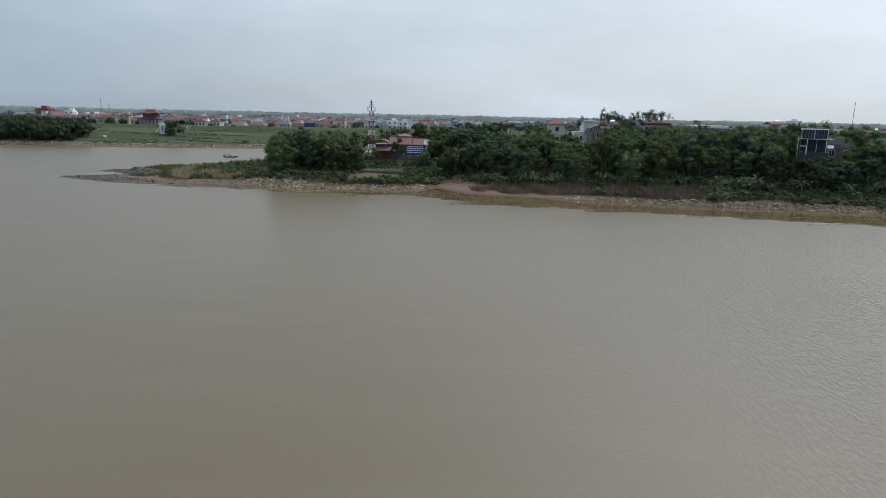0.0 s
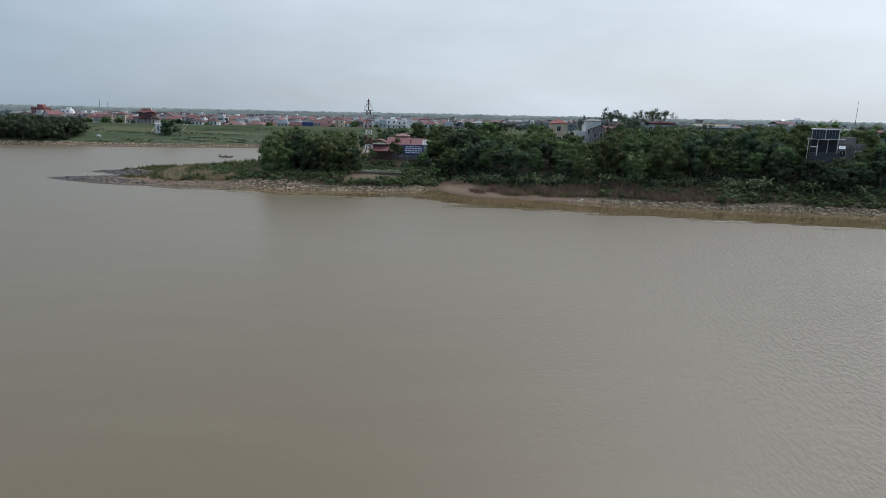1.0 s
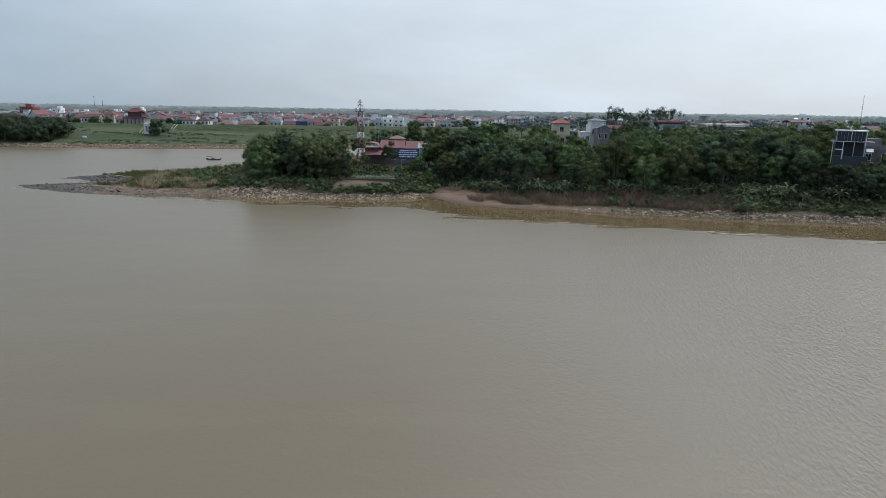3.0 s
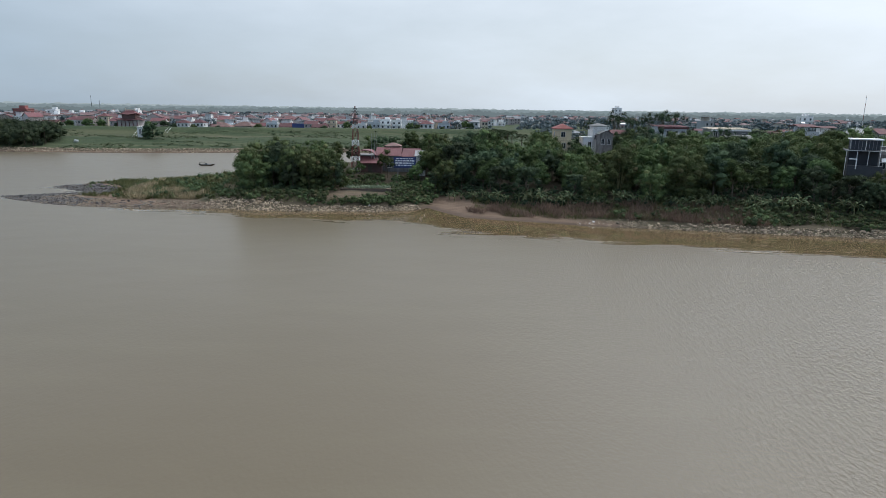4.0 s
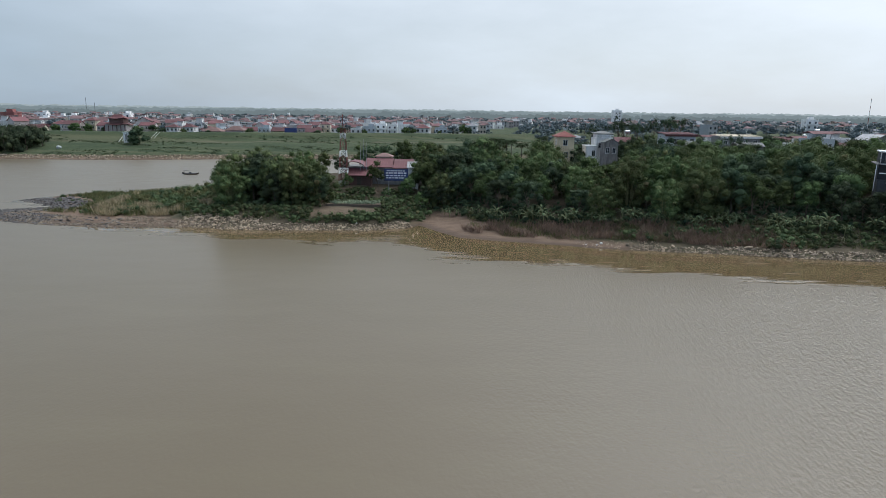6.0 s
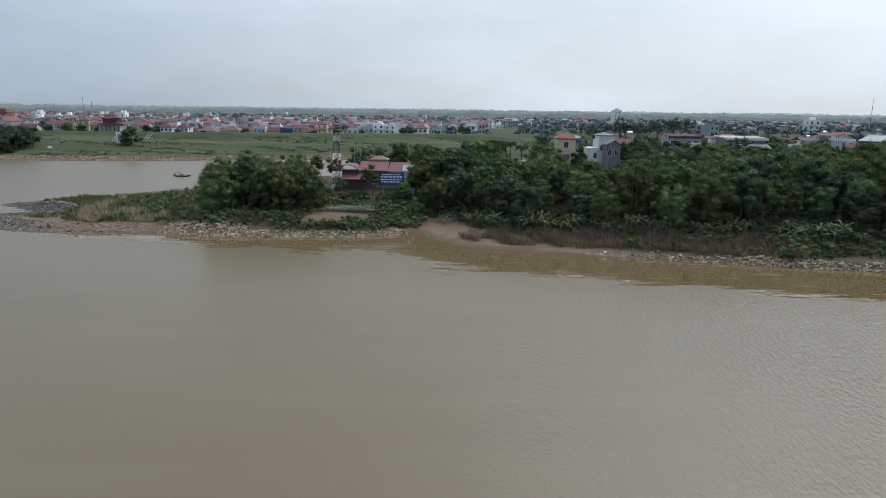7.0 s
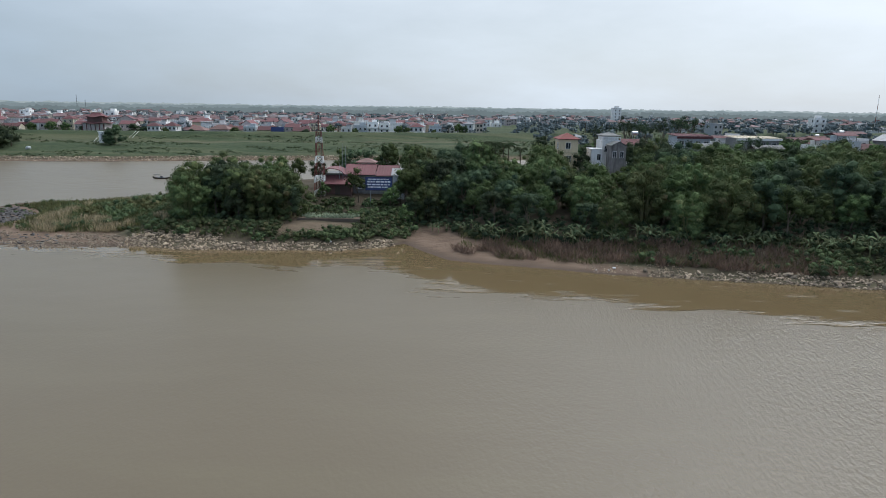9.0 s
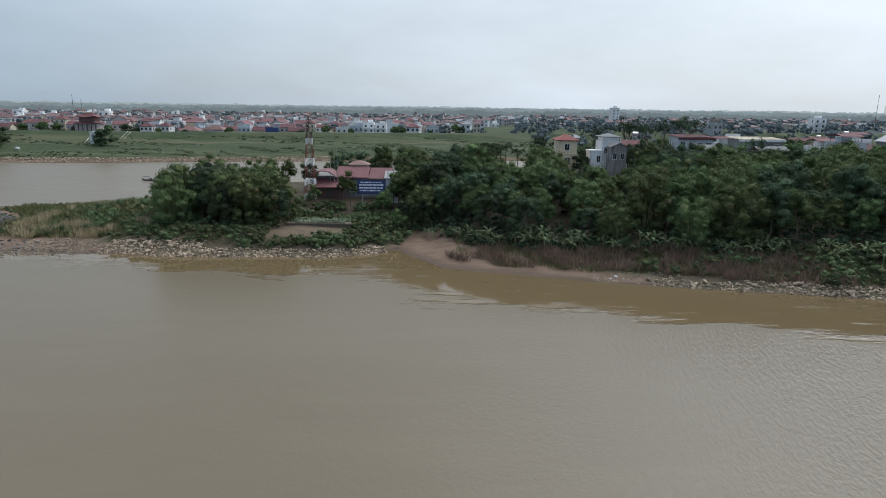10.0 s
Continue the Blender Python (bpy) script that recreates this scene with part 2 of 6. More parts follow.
def water_material():
    """Silty water: glassy in the lee of the bank, rippled further out."""
    m, t, b = nodes_of("silty_water")
    c = mixed(t, noise_of(t, 0.02, 0.35, 0.65, 4.0, (1, 2.2, 1)), (0.124, 0.100, 0.064), (0.130, 0.105, 0.069))
    c = mixed(t, noise_of(t, 0.09, 0.5, 0.72, 5.0, (0.5, 2.2, 1), to=(0.0, 0.3)), c, (0.15, 0.128, 0.082))
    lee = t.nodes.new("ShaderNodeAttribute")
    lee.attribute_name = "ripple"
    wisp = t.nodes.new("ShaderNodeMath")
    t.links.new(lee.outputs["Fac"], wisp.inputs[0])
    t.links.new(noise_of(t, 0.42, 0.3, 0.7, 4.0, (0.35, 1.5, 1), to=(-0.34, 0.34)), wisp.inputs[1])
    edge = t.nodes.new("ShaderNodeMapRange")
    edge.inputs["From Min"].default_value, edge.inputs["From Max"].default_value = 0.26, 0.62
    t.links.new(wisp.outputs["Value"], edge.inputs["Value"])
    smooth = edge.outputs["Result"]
    # browner by the bank: the mirrored trees are put into the base colour
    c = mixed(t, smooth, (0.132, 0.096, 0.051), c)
    t.links.new(c, b.inputs["Base Color"])
    b.inputs["IOR"].default_value = 1.33
    rr = t.nodes.new("ShaderNodeMapRange")
    rr.inputs["To Min"].default_value, rr.inputs["To Max"].default_value = 0.05, 0.33
    t.links.new(smooth, rr.inputs["Value"])
    t.links.new(rr.outputs["Result"], b.inputs["Roughness"])

    def times(x, y):
        n = t.nodes.new("ShaderNodeMath")
        n.operation = 'MULTIPLY'
        for k, v in enumerate((x, y)):
            if isinstance(v, float):
                n.inputs[k].default_value = v
            else:
                t.links.new(v, n.inputs[k])
        return n.outputs["Value"]

    def plus(x, y):
        n = t.nodes.new("ShaderNodeMath")
        t.links.new(x, n.inputs[0])
        t.links.new(y, n.inputs[1])
        return n.outputs["Value"]
    small = noise_of(t, 3.4, 0.0, 1.0, 2.0, (1.2, 0.9, 1))
    chop = noise_of(t, 1.5, 0.0, 1.0, 1.5, (1.5, 0.8, 1))
    swell = noise_of(t, 0.12, 0.0, 1.0, 1.5, (1, 1.4, 1))
    calm = noise_of(t, 0.016, 0.38, 0.62, 3.0, (1.0, 1.2, 1), to=(0.55, 1.0))
    grow_x = t.nodes.new("ShaderNodeMapRange")
    sep = t.nodes.new("ShaderNodeSeparateXYZ")
    geo = t.nodes.new("ShaderNodeNewGeometry")
    t.links.new(geo.outputs["Position"], sep.inputs[0])
    t.links.new(sep.outputs["X"], grow_x.inputs["Value"])
    grow_x.inputs["From Min"].default_value, grow_x.inputs["From Max"].default_value = 4, 44
    grow_x.inputs["To Min"].default_value, grow_x.inputs["To Max"].default_value = 0.10, 1.35
    h = plus(times(small, 0.45), times(chop, 0.62))
    h = times(h, grow_x.outputs["Result"])
    h = plus(times(h, calm), times(swell, 0.28))
    lee2 = t.nodes.new("ShaderNodeMapRange")
    lee2.inputs["To Min"].default_value = 0.06
    t.links.new(smooth, lee2.inputs["Value"])
    mid = noise_of(t, 0.42, 0.0, 1.0, 2.0, (0.5, 1.6, 1))
    open_reach = t.nodes.new("ShaderNodeMapRange")
    open_reach.inputs["From Min"].default_value, open_reach.inputs["From Max"].default_value = 1.0, 2.6
    t.links.new(lee.outputs["Fac"], open_reach.inputs["Value"])
    h = plus(h, times(times(mid, 0.55), open_reach.outputs["Result"]))
    bumped(t, b, times(h, lee2.outputs["Result"]), 1.0, 0.2)
    return m


def ground_material():
    """Silt at the water, dry sand, grass and scrub soil above; covers named on the sheet's points."""
    m, t, b = nodes_of("ground_cover")
    green = mixed(t, noise_of(t, 0.05, 0.35, 0.65, 5.0), (0.030, 0.048, 0.023), (0.050, 0.070, 0.034))
    green = mixed(t, noise_of(t, 0.16, 0.42, 0.62, 5.0, (0.6, 1.5, 1), to=(0.0, 0.75)), green, (0.064, 0.082, 0.040))
    green = mixed(t, noise_of(t, 0.6, 0.4, 0.7, 6.0, to=(0.0, 0.8)), green, (0.026, 0.040, 0.018))
    green = mixed(t, noise_of(t, 0.022, 0.5, 0.68, 4.0, (0.35, 5, 1), to=(0.0, 0.85)), green, (0.095, 0.098, 0.055))
    sand = mixed(t, noise_of(t, 0.25, 0.35, 0.65, 5.0, (1, 2.5, 1)), (0.190, 0.134, 0.097), (0.135, 0.093, 0.067))
    sand = mixed(t, noise_of(t, 2.5, 0.5, 0.8, 6.0, to=(0.0, 0.5)), sand, (0.16, 0.12, 0.09))
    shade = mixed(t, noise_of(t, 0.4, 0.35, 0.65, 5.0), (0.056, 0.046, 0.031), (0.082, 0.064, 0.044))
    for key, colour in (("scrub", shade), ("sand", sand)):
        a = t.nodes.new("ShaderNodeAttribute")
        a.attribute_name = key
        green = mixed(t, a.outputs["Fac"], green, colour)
    sep = t.nodes.new("ShaderNodeSeparateXYZ")
    pos = t.nodes.new("ShaderNodeNewGeometry")
    wet = t.nodes.new("ShaderNodeMapRange")
    wet.inputs["From Min"].default_value, wet.inputs["From Max"].default_value = 0.28, 0.08
    wet.inputs["To Max"].default_value = 0.75
    t.links.new(pos.outputs["Position"], sep.inputs[0])
    t.links.new(sep.outputs["Z"], wet.inputs["Value"])
    green = mixed(t, wet.outputs["Result"], green, (0.075, 0.056, 0.042))
    t.links.new(green, b.inputs["Base Color"])
    b.inputs["Roughness"].default_value = 0.95
    b.inputs["Specular IOR Level"].default_value = 0.15
    bumped(t, b, noise_of(t, 1.6, 0.2, 0.8, 6.0), 0.7, 0.15)
    return m


def island_mix(name, cols, rough, vary=0.25):
    """A joined crowd of pieces: each piece takes one of the colours."""
    m, t, b = nodes_of(name)
    geo = t.nodes.new("ShaderNodeNewGeometry")
    ramp = t.nodes.new("ShaderNodeValToRGB")
    ramp.color_ramp.interpolation = 'CONSTANT'
    while len(ramp.color_ramp.elements) < len(cols):
        ramp.color_ramp.elements.new(0.5)
    for k, c in enumerate(cols):
        ramp.color_ramp.elements[k].position = k / len(cols)
        ramp.color_ramp.elements[k].color = (*c, 1)
    t.links.new(geo.outputs["Random Per Island"], ramp.inputs["Fac"])
    c = mixed(t, noise_of(t, 0.4, 0.45, 0.75, 5.0, (1, 1, 0.4), to=(0.0, 0.5)), ramp.outputs["Color"], (0.28, 0.25, 0.22))
    t.links.new(c, b.inputs["Base Color"])
    b.inputs["Roughness"].default_value = rough
    return m


M_FARWALL = island_mix("village_walls", ((0.80, 0.80, 0.79), (0.46, 0.42, 0.36), (0.42, 0.38, 0.37), (0.52, 0.53, 0.54), (0.34, 0.36, 0.37), (0.70, 0.69, 0.67), (0.76, 0.77, 0.77)), 0.8)
M_FARROOF = island_mix("village_roofs", ((0.125, 0.052, 0.056), (0.095, 0.046, 0.05), (0.16, 0.095, 0.098), (0.20, 0.21, 0.225), (0.135, 0.056, 0.058), (0.11, 0.05, 0.053), (0.095, 0.066, 0.068)), 0.85)
M_WATER, M_GROUND = water_material(), ground_material()

# ---- shared builders ----
def mesh_of(name, verts, faces, material=None, smooth=False):
    me = bpy.data.meshes.new(name)
    verts = np.asarray(verts, np.float32)
    if not isinstance(faces, np.ndarray) and len(faces) and isinstance(faces[0], np.ndarray) and faces[0].ndim == 2:
        totals = np.concatenate([np.full(len(f), f.shape[1]) for f in faces])
        loops = np.concatenate([f.ravel() for f in faces])
    else:
        totals = np.array([len(f) for f in faces])
        loops = np.array([i for f in faces for i in f])
    me.vertices.add(len(verts))
    me.vertices.foreach_set("co", verts.ravel())
    me.loops.add(len(loops))
    me.loops.foreach_set("vertex_index", loops.astype(np.int32))
    me.polygons.add(len(totals))
    me.polygons.foreach_set("loop_start", np.concatenate([[0], np.cumsum(totals)[:-1]]).astype(np.int32))
    me.update(calc_edges=True)
    if material:
        me.materials.append(material)
    me.polygons.foreach_set("use_smooth", [smooth] * len(me.polygons))
    me.update()
    return me


def part(name, bm, material, parent=None, label=""):
    """Links a bmesh, or a ready mesh, as one object, under parent if given."""
    if isinstance(bm, bmesh.types.BMesh):
        me = bpy.data.meshes.new(name)
        bm.to_mesh(me)
        bm.free()
    else:
        me = bm
    if material and not me.materials:
        me.materials.append(material)
    ob = new(name, me)
    ob.parent = parent
    return tagged(ob, label)


def boxes(specs, bm=None):
    """A bmesh of boxes (x0, y0, z0, x1, y1, z1)."""
    bm = bm or bmesh.new()
    for x0, y0, z0, x1, y1, z1 in specs:
        v = [bm.verts.new(p) for p in ((x0, y0, z0), (x1, y0, z0), (x1, y1, z0), (x0, y1, z0), (x0, y0, z1), (x1, y0, z1), (x1, y1, z1), (x0, y1, z1))]
        for f in ((3, 2, 1, 0), (4, 5, 6, 7), (0, 1, 5, 4), (1, 2, 6, 5), (2, 3, 7, 6), (3, 0, 4, 7)):
            bm.faces.new([v[i] for i in f])
    return bm


def rods(segments, r=0.05, sides=5, bm=None, taper=1.0):
    """A bmesh of straight rods between pairs of points."""
    bm = bm or bmesh.new()
    for a, c in segments:
        a, c = Vector(a), Vector(c)
        d = (c - a).normalized()
        u = d.orthogonal().normalized()
        w = d.cross(u)
        rings = []
        for p, rr in ((a, r), (c, r * taper)):
            rings.append([bm.verts.new(p + rr * (math.cos(k * math.tau / sides) * u + math.sin(k * math.tau / sides) * w)) for k in range(sides)])
        for k in range(sides):
            bm.faces.new((rings[0][k], rings[0][(k + 1) % sides], rings[1][(k + 1) % sides], rings[1][k]))
        bm.faces.new(rings[0][::-1])
        bm.faces.new(rings[1])
    return bm


def anchor(name, m, label="", category="", group="", kind=""):
    ob = new(name)
    ob.matrix_basis = m
    ob.empty_display_size = 0.3
    return tagged(ob, label, category, group, kind)


# ---- the lie of the land ----
NEAR = [(-94.3, 153.7), (-87, 149), (-80, 145.4), (-70, 142), (-60, 140.2), (-50, 140.8), (-43, 142), (-35, 140.4), (-26, 140.2), (-17.5, 140.9), (-10.8, 140.9), (-5, 143), (-0.6, 146.4), (2.5, 141.2), (6.8, 135.2), (12, 133.4), (20, 131.2), (28, 128.9), (36, 127.3), (48, 125.5), (60, 123.3), (75, 121), (87, 119.2), (130, 112), (220, 98), (600, 30), (600, 420), (60, 300), (20, 245), (-20, 224), (-50, 206), (-70, 194), (-80, 188), (-90, 183), (-90.5, 177), (-93.8, 171.5), (-86, 167), (-81, 162.5), (-87, 158)]
FAR = [(-4400, 200), (-900, 255), (-400, 272), (-202, 283.5), (-152, 285.5), (-127, 288), (-103, 295), (-75, 302), (-40, 309), (0, 317), (60, 329), (300, 420), (4400, 700), (4400, 4600), (-4400, 4600)]


def inside_by(px, py, poly):
    """Distance to the polygon's edge: positive inside it, negative outside."""
    best = np.full(px.shape, 1e9)
    odd = np.zeros(px.shape, bool)
    for (x0, y0), (x1, y1) in zip(poly, poly[1:] + poly[:1]):
        dx, dy = x1 - x0, y1 - y0
        s = np.clip(((px - x0) * dx + (py - y0) * dy) / (dx * dx + dy * dy), 0, 1)
        best = np.minimum(best, np.hypot(px - x0 - s * dx, py - y0 - s * dy))
        if dy:
            odd ^= ((y0 > py) != (y1 > py)) & (px < (py - y0) / dy * dx + x0)
    return np.where(odd, best, -best)


def step(a, b, v):
    s = np.clip((v - a) / (b - a), 0, 1)
    return s * s * (3 - 2 * s)


def wobble(px, py, scale, seed=0.0):
    """Cheap smooth noise, about -1 to 1."""
    a, b = px / scale + seed, py / scale - seed
    return (np.sin(a * 2.1 + 1.3 * np.sin(b * 1.7)) + np.sin(b * 2.7 + 1.1 * np.sin(a * 2.3 + 1)) + np.sin((a + b) * 1.3 + 2)) / 3


def land(px, py):
    """Height of the ground, with the distances in from both shores."""
    px, py = np.asarray(px, float), np.asarray(py, float)
    dn, df = inside_by(px, py, NEAR), inside_by(px, py, FAR)
    west = np.interp(dn, (-30, 0, 2.5, 5, 9, 15, 24, 40, 400), (-4, 0, 1.0, 1.8, 2.6, 3.1, 5.1, 5.5, 6))
    cove = np.interp(dn, (-30, 0, 4, 9, 12, 15, 25, 40, 400), (-3, 0, 0.4, 1.0, 1.6, 2.8, 5, 5.8, 6))
    east = np.interp(dn, (-30, 0, 2, 5, 9, 14, 22, 40, 400), (-4, 0, 0.9, 1.3, 2.6, 4.2, 5.6, 6.0, 6))
    spit = np.interp(dn, (-30, 0, 4, 9, 14, 30), (-2.2, 0, 0.22, 0.55, 1.1, 2.2))
    e, w, s = step(18, 40, px), step(1, -5, px), step(-40, -52, px)
    hn = east * e + (1 - e) * (cove * (1 - w) + west * w)
    hn = hn * (1 - s) + spit * s
    hf = np.interp(df, (-60, 0, 3, 8, 30, 48, 56, 64.5, 71, 84, 300, 4000), (-3, 0, 1.5, 2.2, 4.4, 5.0, 6.2, 9, 9, 5.5, 5, 6))
    z = np.maximum(hn, hf)
    rough = np.clip(np.maximum(dn, df) / 12, 0.05, 1)
    z = z + rough * (0.16 * wobble(px, py, 3.1) + 0.28 * wobble(px, py, 11, 3.0) * (np.maximum(dn, df) < 55))
    return z, dn, df


def on_land(x, y):
    return float(land([x], [y])[0][0])


def grow(start, end, first, rate):
    out, s = [start], first
    while out[-1] + s < end:
        out.append(out[-1] + s)
        s *= rate
    return np.array(out + [end])


gx = np.concatenate([-grow(110, 4400, 4, 1.09)[:0:-1], np.arange(-110, 130, 1.3), grow(130, 4400, 2, 1.09)])
gy = np.concatenate([-grow(-105, 700, 12, 1.3)[:0:-1], np.arange(105, 215, 1.1), np.arange(215, 420, 3.0), grow(420, 4600, 6, 1.1)])
GX, GY = np.meshgrid(gx, gy)
GZ, DN, DF = land(GX, GY)
nx, ny = len(gx), len(gy)
idx = np.arange(nx * ny).reshape(ny, nx)
quads = np.stack([idx[:-1, :-1], idx[:-1, 1:], idx[1:, 1:], idx[1:, :-1]], -1).reshape(-1, 4)
ground_mesh = mesh_of("ground", np.stack([GX, GY, GZ], -1).reshape(-1, 3), quads.tolist(), M_GROUND, True)
# covers: bare sand and silt by the water, on the cove, the flat spit and the dug plot; scrub soil under the trees
sand = np.maximum(step(1.1, 0.5, GZ) * (1 - 0.75 * step(33, 38, GX)) * (1 - 0.6 * step(-46, -42, GX) * step(0, -3, GX)), step(1.7, 1.2, GZ) * step(-1, 1, GX) * step(26, 20, GX))
sand = np.maximum(sand, step(13, 10, DN) * step(-46, -52, GX) * (DN > -5))
plot = step(-23.5, -22.5, GX) * step(-9, -10, GX) * step(144.5, 145.2, GY) * step(151.5, 150.8, GY)
trail = step(-25.5, -24.5, GX) * step(-18, -19, GX) * step(147, 148, GY) * step(163, 161, GY)
sand = np.maximum(sand, 0.7 * np.maximum(plot, trail)) * (DF < 4)
sand = np.maximum(sand, step(5, 2, DF) * (DF > -5) * 0.7)
sand = np.maximum(sand, 0.4 * step(44.5, 45.5, DF) * step(48.5, 47.5, DF) * (np.abs(GX) < 400))
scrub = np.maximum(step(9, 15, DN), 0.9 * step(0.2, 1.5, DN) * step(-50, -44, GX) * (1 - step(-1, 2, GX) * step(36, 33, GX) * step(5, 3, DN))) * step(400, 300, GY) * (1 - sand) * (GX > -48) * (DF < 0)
for key, values in (("sand", sand), ("scrub", scrub)):
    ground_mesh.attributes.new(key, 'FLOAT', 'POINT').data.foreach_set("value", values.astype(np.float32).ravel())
ground = tagged(new("ground", ground_mesh), "grassy river plain with sandy shore and a dike", "ground", kind="structure")

wx = np.concatenate([[-4400, -1200, -500, -220], np.arange(-120, 140, 2.5), [180, 260, 500, 1200, 4400]])
wy = np.concatenate([[-650, -250, -60, 20], np.arange(60, 180, 1.5), [190, 215, 250, 300, 380, 460]])
WX, WY = np.meshgrid(wx, wy)
widx = np.arange(WX.size).reshape(WX.shape)
wq = np.stack([widx[:-1, :-1], widx[:-1, 1:], widx[1:, 1:], widx[1:, :-1]], -1).reshape(-1, 4)
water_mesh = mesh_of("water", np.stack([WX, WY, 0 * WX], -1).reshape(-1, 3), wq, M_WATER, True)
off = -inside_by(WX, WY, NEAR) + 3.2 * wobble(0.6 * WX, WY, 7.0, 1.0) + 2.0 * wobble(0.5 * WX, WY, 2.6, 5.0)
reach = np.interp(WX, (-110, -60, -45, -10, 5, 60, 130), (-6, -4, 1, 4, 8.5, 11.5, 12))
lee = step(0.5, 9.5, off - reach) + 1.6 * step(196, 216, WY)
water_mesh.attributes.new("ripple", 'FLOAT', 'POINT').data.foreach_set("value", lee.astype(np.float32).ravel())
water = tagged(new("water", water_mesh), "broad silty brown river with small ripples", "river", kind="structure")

# ---- plants ----
def unit(v):
    return v / np.maximum(np.linalg.norm(v, axis=-1, keepdims=True), 1e-6)


def blades(p, d, length, width, rng, sag=0.0, face=None):
    """Pointed leaves: from p along d, one lozenge each. Returns points and faces."""
    n = len(p)
    side = unit(np.cross(d, rng.normal(size=(n, 3)) if face is None else face))
    length = np.broadcast_to(length, n)[:, None]
    width = np.broadcast_to(width, n)[:, None]
    down = np.array([0, 0, -1.0]) * sag * length
    v = np.stack([p, p + 0.45 * length * d + 0.5 * width * side + 0.25 * down, p + length * d + down, p + 0.45 * length * d - 0.5 * width * side + 0.25 * down], 1)
    return v.reshape(-1, 3), np.arange(4 * n).reshape(-1, 4)


ICO_V = unit(np.array([(a, b, 0) for a in (-1, 1) for b in (-1.618, 1.618)] + [(0, a, b) for a in (-1, 1) for b in (-1.618, 1.618)] + [(b, 0, a) for a in (-1, 1) for b in (-1.618, 1.618)]))


def hull_faces(pts):
    """Triangles of an icosahedron's twelve points."""
    out = []
    n = len(pts)
    for i in range(n):
        for j in range(i + 1, n):
            for k in range(j + 1, n):
                e = [np.linalg.norm(pts[a] - pts[b]) for a, b in ((i, j), (j, k), (i, k))]
                if max(e) < 1.1:
                    c = np.cross(pts[j] - pts[i], pts[k] - pts[i])
                    out.append((i, j, k) if c @ (pts[i] + pts[j] + pts[k]) > 0 else (i, k, j))
    return np.array(out)


ICO_F = hull_faces(ICO_V)


class Heap:
    """Gathers points and faces of many pieces for one mesh."""

    def __init__(self):
        self.v, self.f, self.n = [], [], 0

    def add(self, v, f):
        self.v.append(np.asarray(v))
        self.f.append(np.asarray(f) + self.n)
        self.n += len(v)

    def mesh(self, name, material, smooth=False):
        return mesh_of(name, np.concatenate(self.v), self.f, material, smooth)


def tufts(heap, rng, centres, radii, per, leaf, sag=0.35, core=0.62, flat=0.85, ragged=0.4):
    """Uneven tufts of leaves: a dense heart, lobes of leaves round it, hanging at the tips."""
    down = np.array([0, 0, -1.0])
    for c, r in zip(centres, radii):
        lobes = unit(rng.normal(size=(6, 3)) + np.array([0, 0, 0.3]))
        swell = lambda q: 1 - 0.55 * ragged + ragged * np.max(np.clip(q @ lobes.T, 0, 1) ** 3, axis=1, keepdims=True)
        squash = np.array([1, 1, flat]) * r
        if core:
            heap.add(c + ICO_V * squash * core * swell(ICO_V) * rng.uniform(0.85, 1.1, (12, 1)), ICO_F)
        n = max(6, int(per * r * r))
        u = unit(rng.normal(size=(n, 3)) + np.array([0, 0, 0.4]))
        p = c + u * squash * swell(u) * rng.uniform(core + 0.08, 1.1, (n, 1))
        d = rng.normal(size=(n, 3)) * 0.7 + down * (0.4 + 1.4 * sag)
        d = unit(d - 0.9 * u * np.sum(d * u, 1, keepdims=True) + 0.15 * u)
        face = unit(u + 0.35 * rng.normal(size=(n, 3)) + np.array([0, 0, 0.2]))
        heap.add(*blades(p - 0.3 * leaf * d, d, leaf * rng.uniform(0.6, 1.4, n), leaf * rng.uniform(0.28, 0.5, n), rng, sag * 0.25, face))


def crown_mesh(seed, rx, rz, count, r0, per, leaf, material, low=-0.7, sag=0.35, fill=0.55, core=0.66):
    """A crown about the origin: tufts on and inside an uneven ellipsoid."""
    rng = np.random.default_rng(seed)
    u = unit(rng.normal(size=(count, 3)))
    u[:, 2] = np.where(u[:, 2] < low, -u[:, 2], u[:, 2])
    k = rng.uniform(fill, 1.0, (count, 1)) * (1 + 0.18 * np.sin(3 * np.arctan2(u[:, 1], u[:, 0]) + seed))[:, None]
    c = u * k * np.array([rx, rx, rz])
    heap = Heap()
    tufts(heap, rng, c, r0 * rng.uniform(0.65, 1.3, count), per, leaf, sag, core)
    return heap.mesh("crown", material), c


def trunk_mesh(seed, height, r, limbs, material, lean=0.4):
    """A tapered, slightly crooked trunk with limbs up into the crown."""
    rng = np.random.default_rng(seed)
    bm = bmesh.new()
    pts = [Vector((rng.normal() * lean * k / 4, rng.normal() * lean * k / 4, height * k / 4)) for k in range(5)]
    for k in range(4):
        rods([(pts[k], pts[k + 1])], r * (1 - 0.17 * k), 7, bm, 0.84)
    for c in limbs:
        a = pts[2 + int(rng.integers(0, 2))]
        rods([(a, Vector(c) * 0.85 + Vector((0, 0, height * 0.12)))], r * 0.42, 5, bm, 0.35)
    return bm


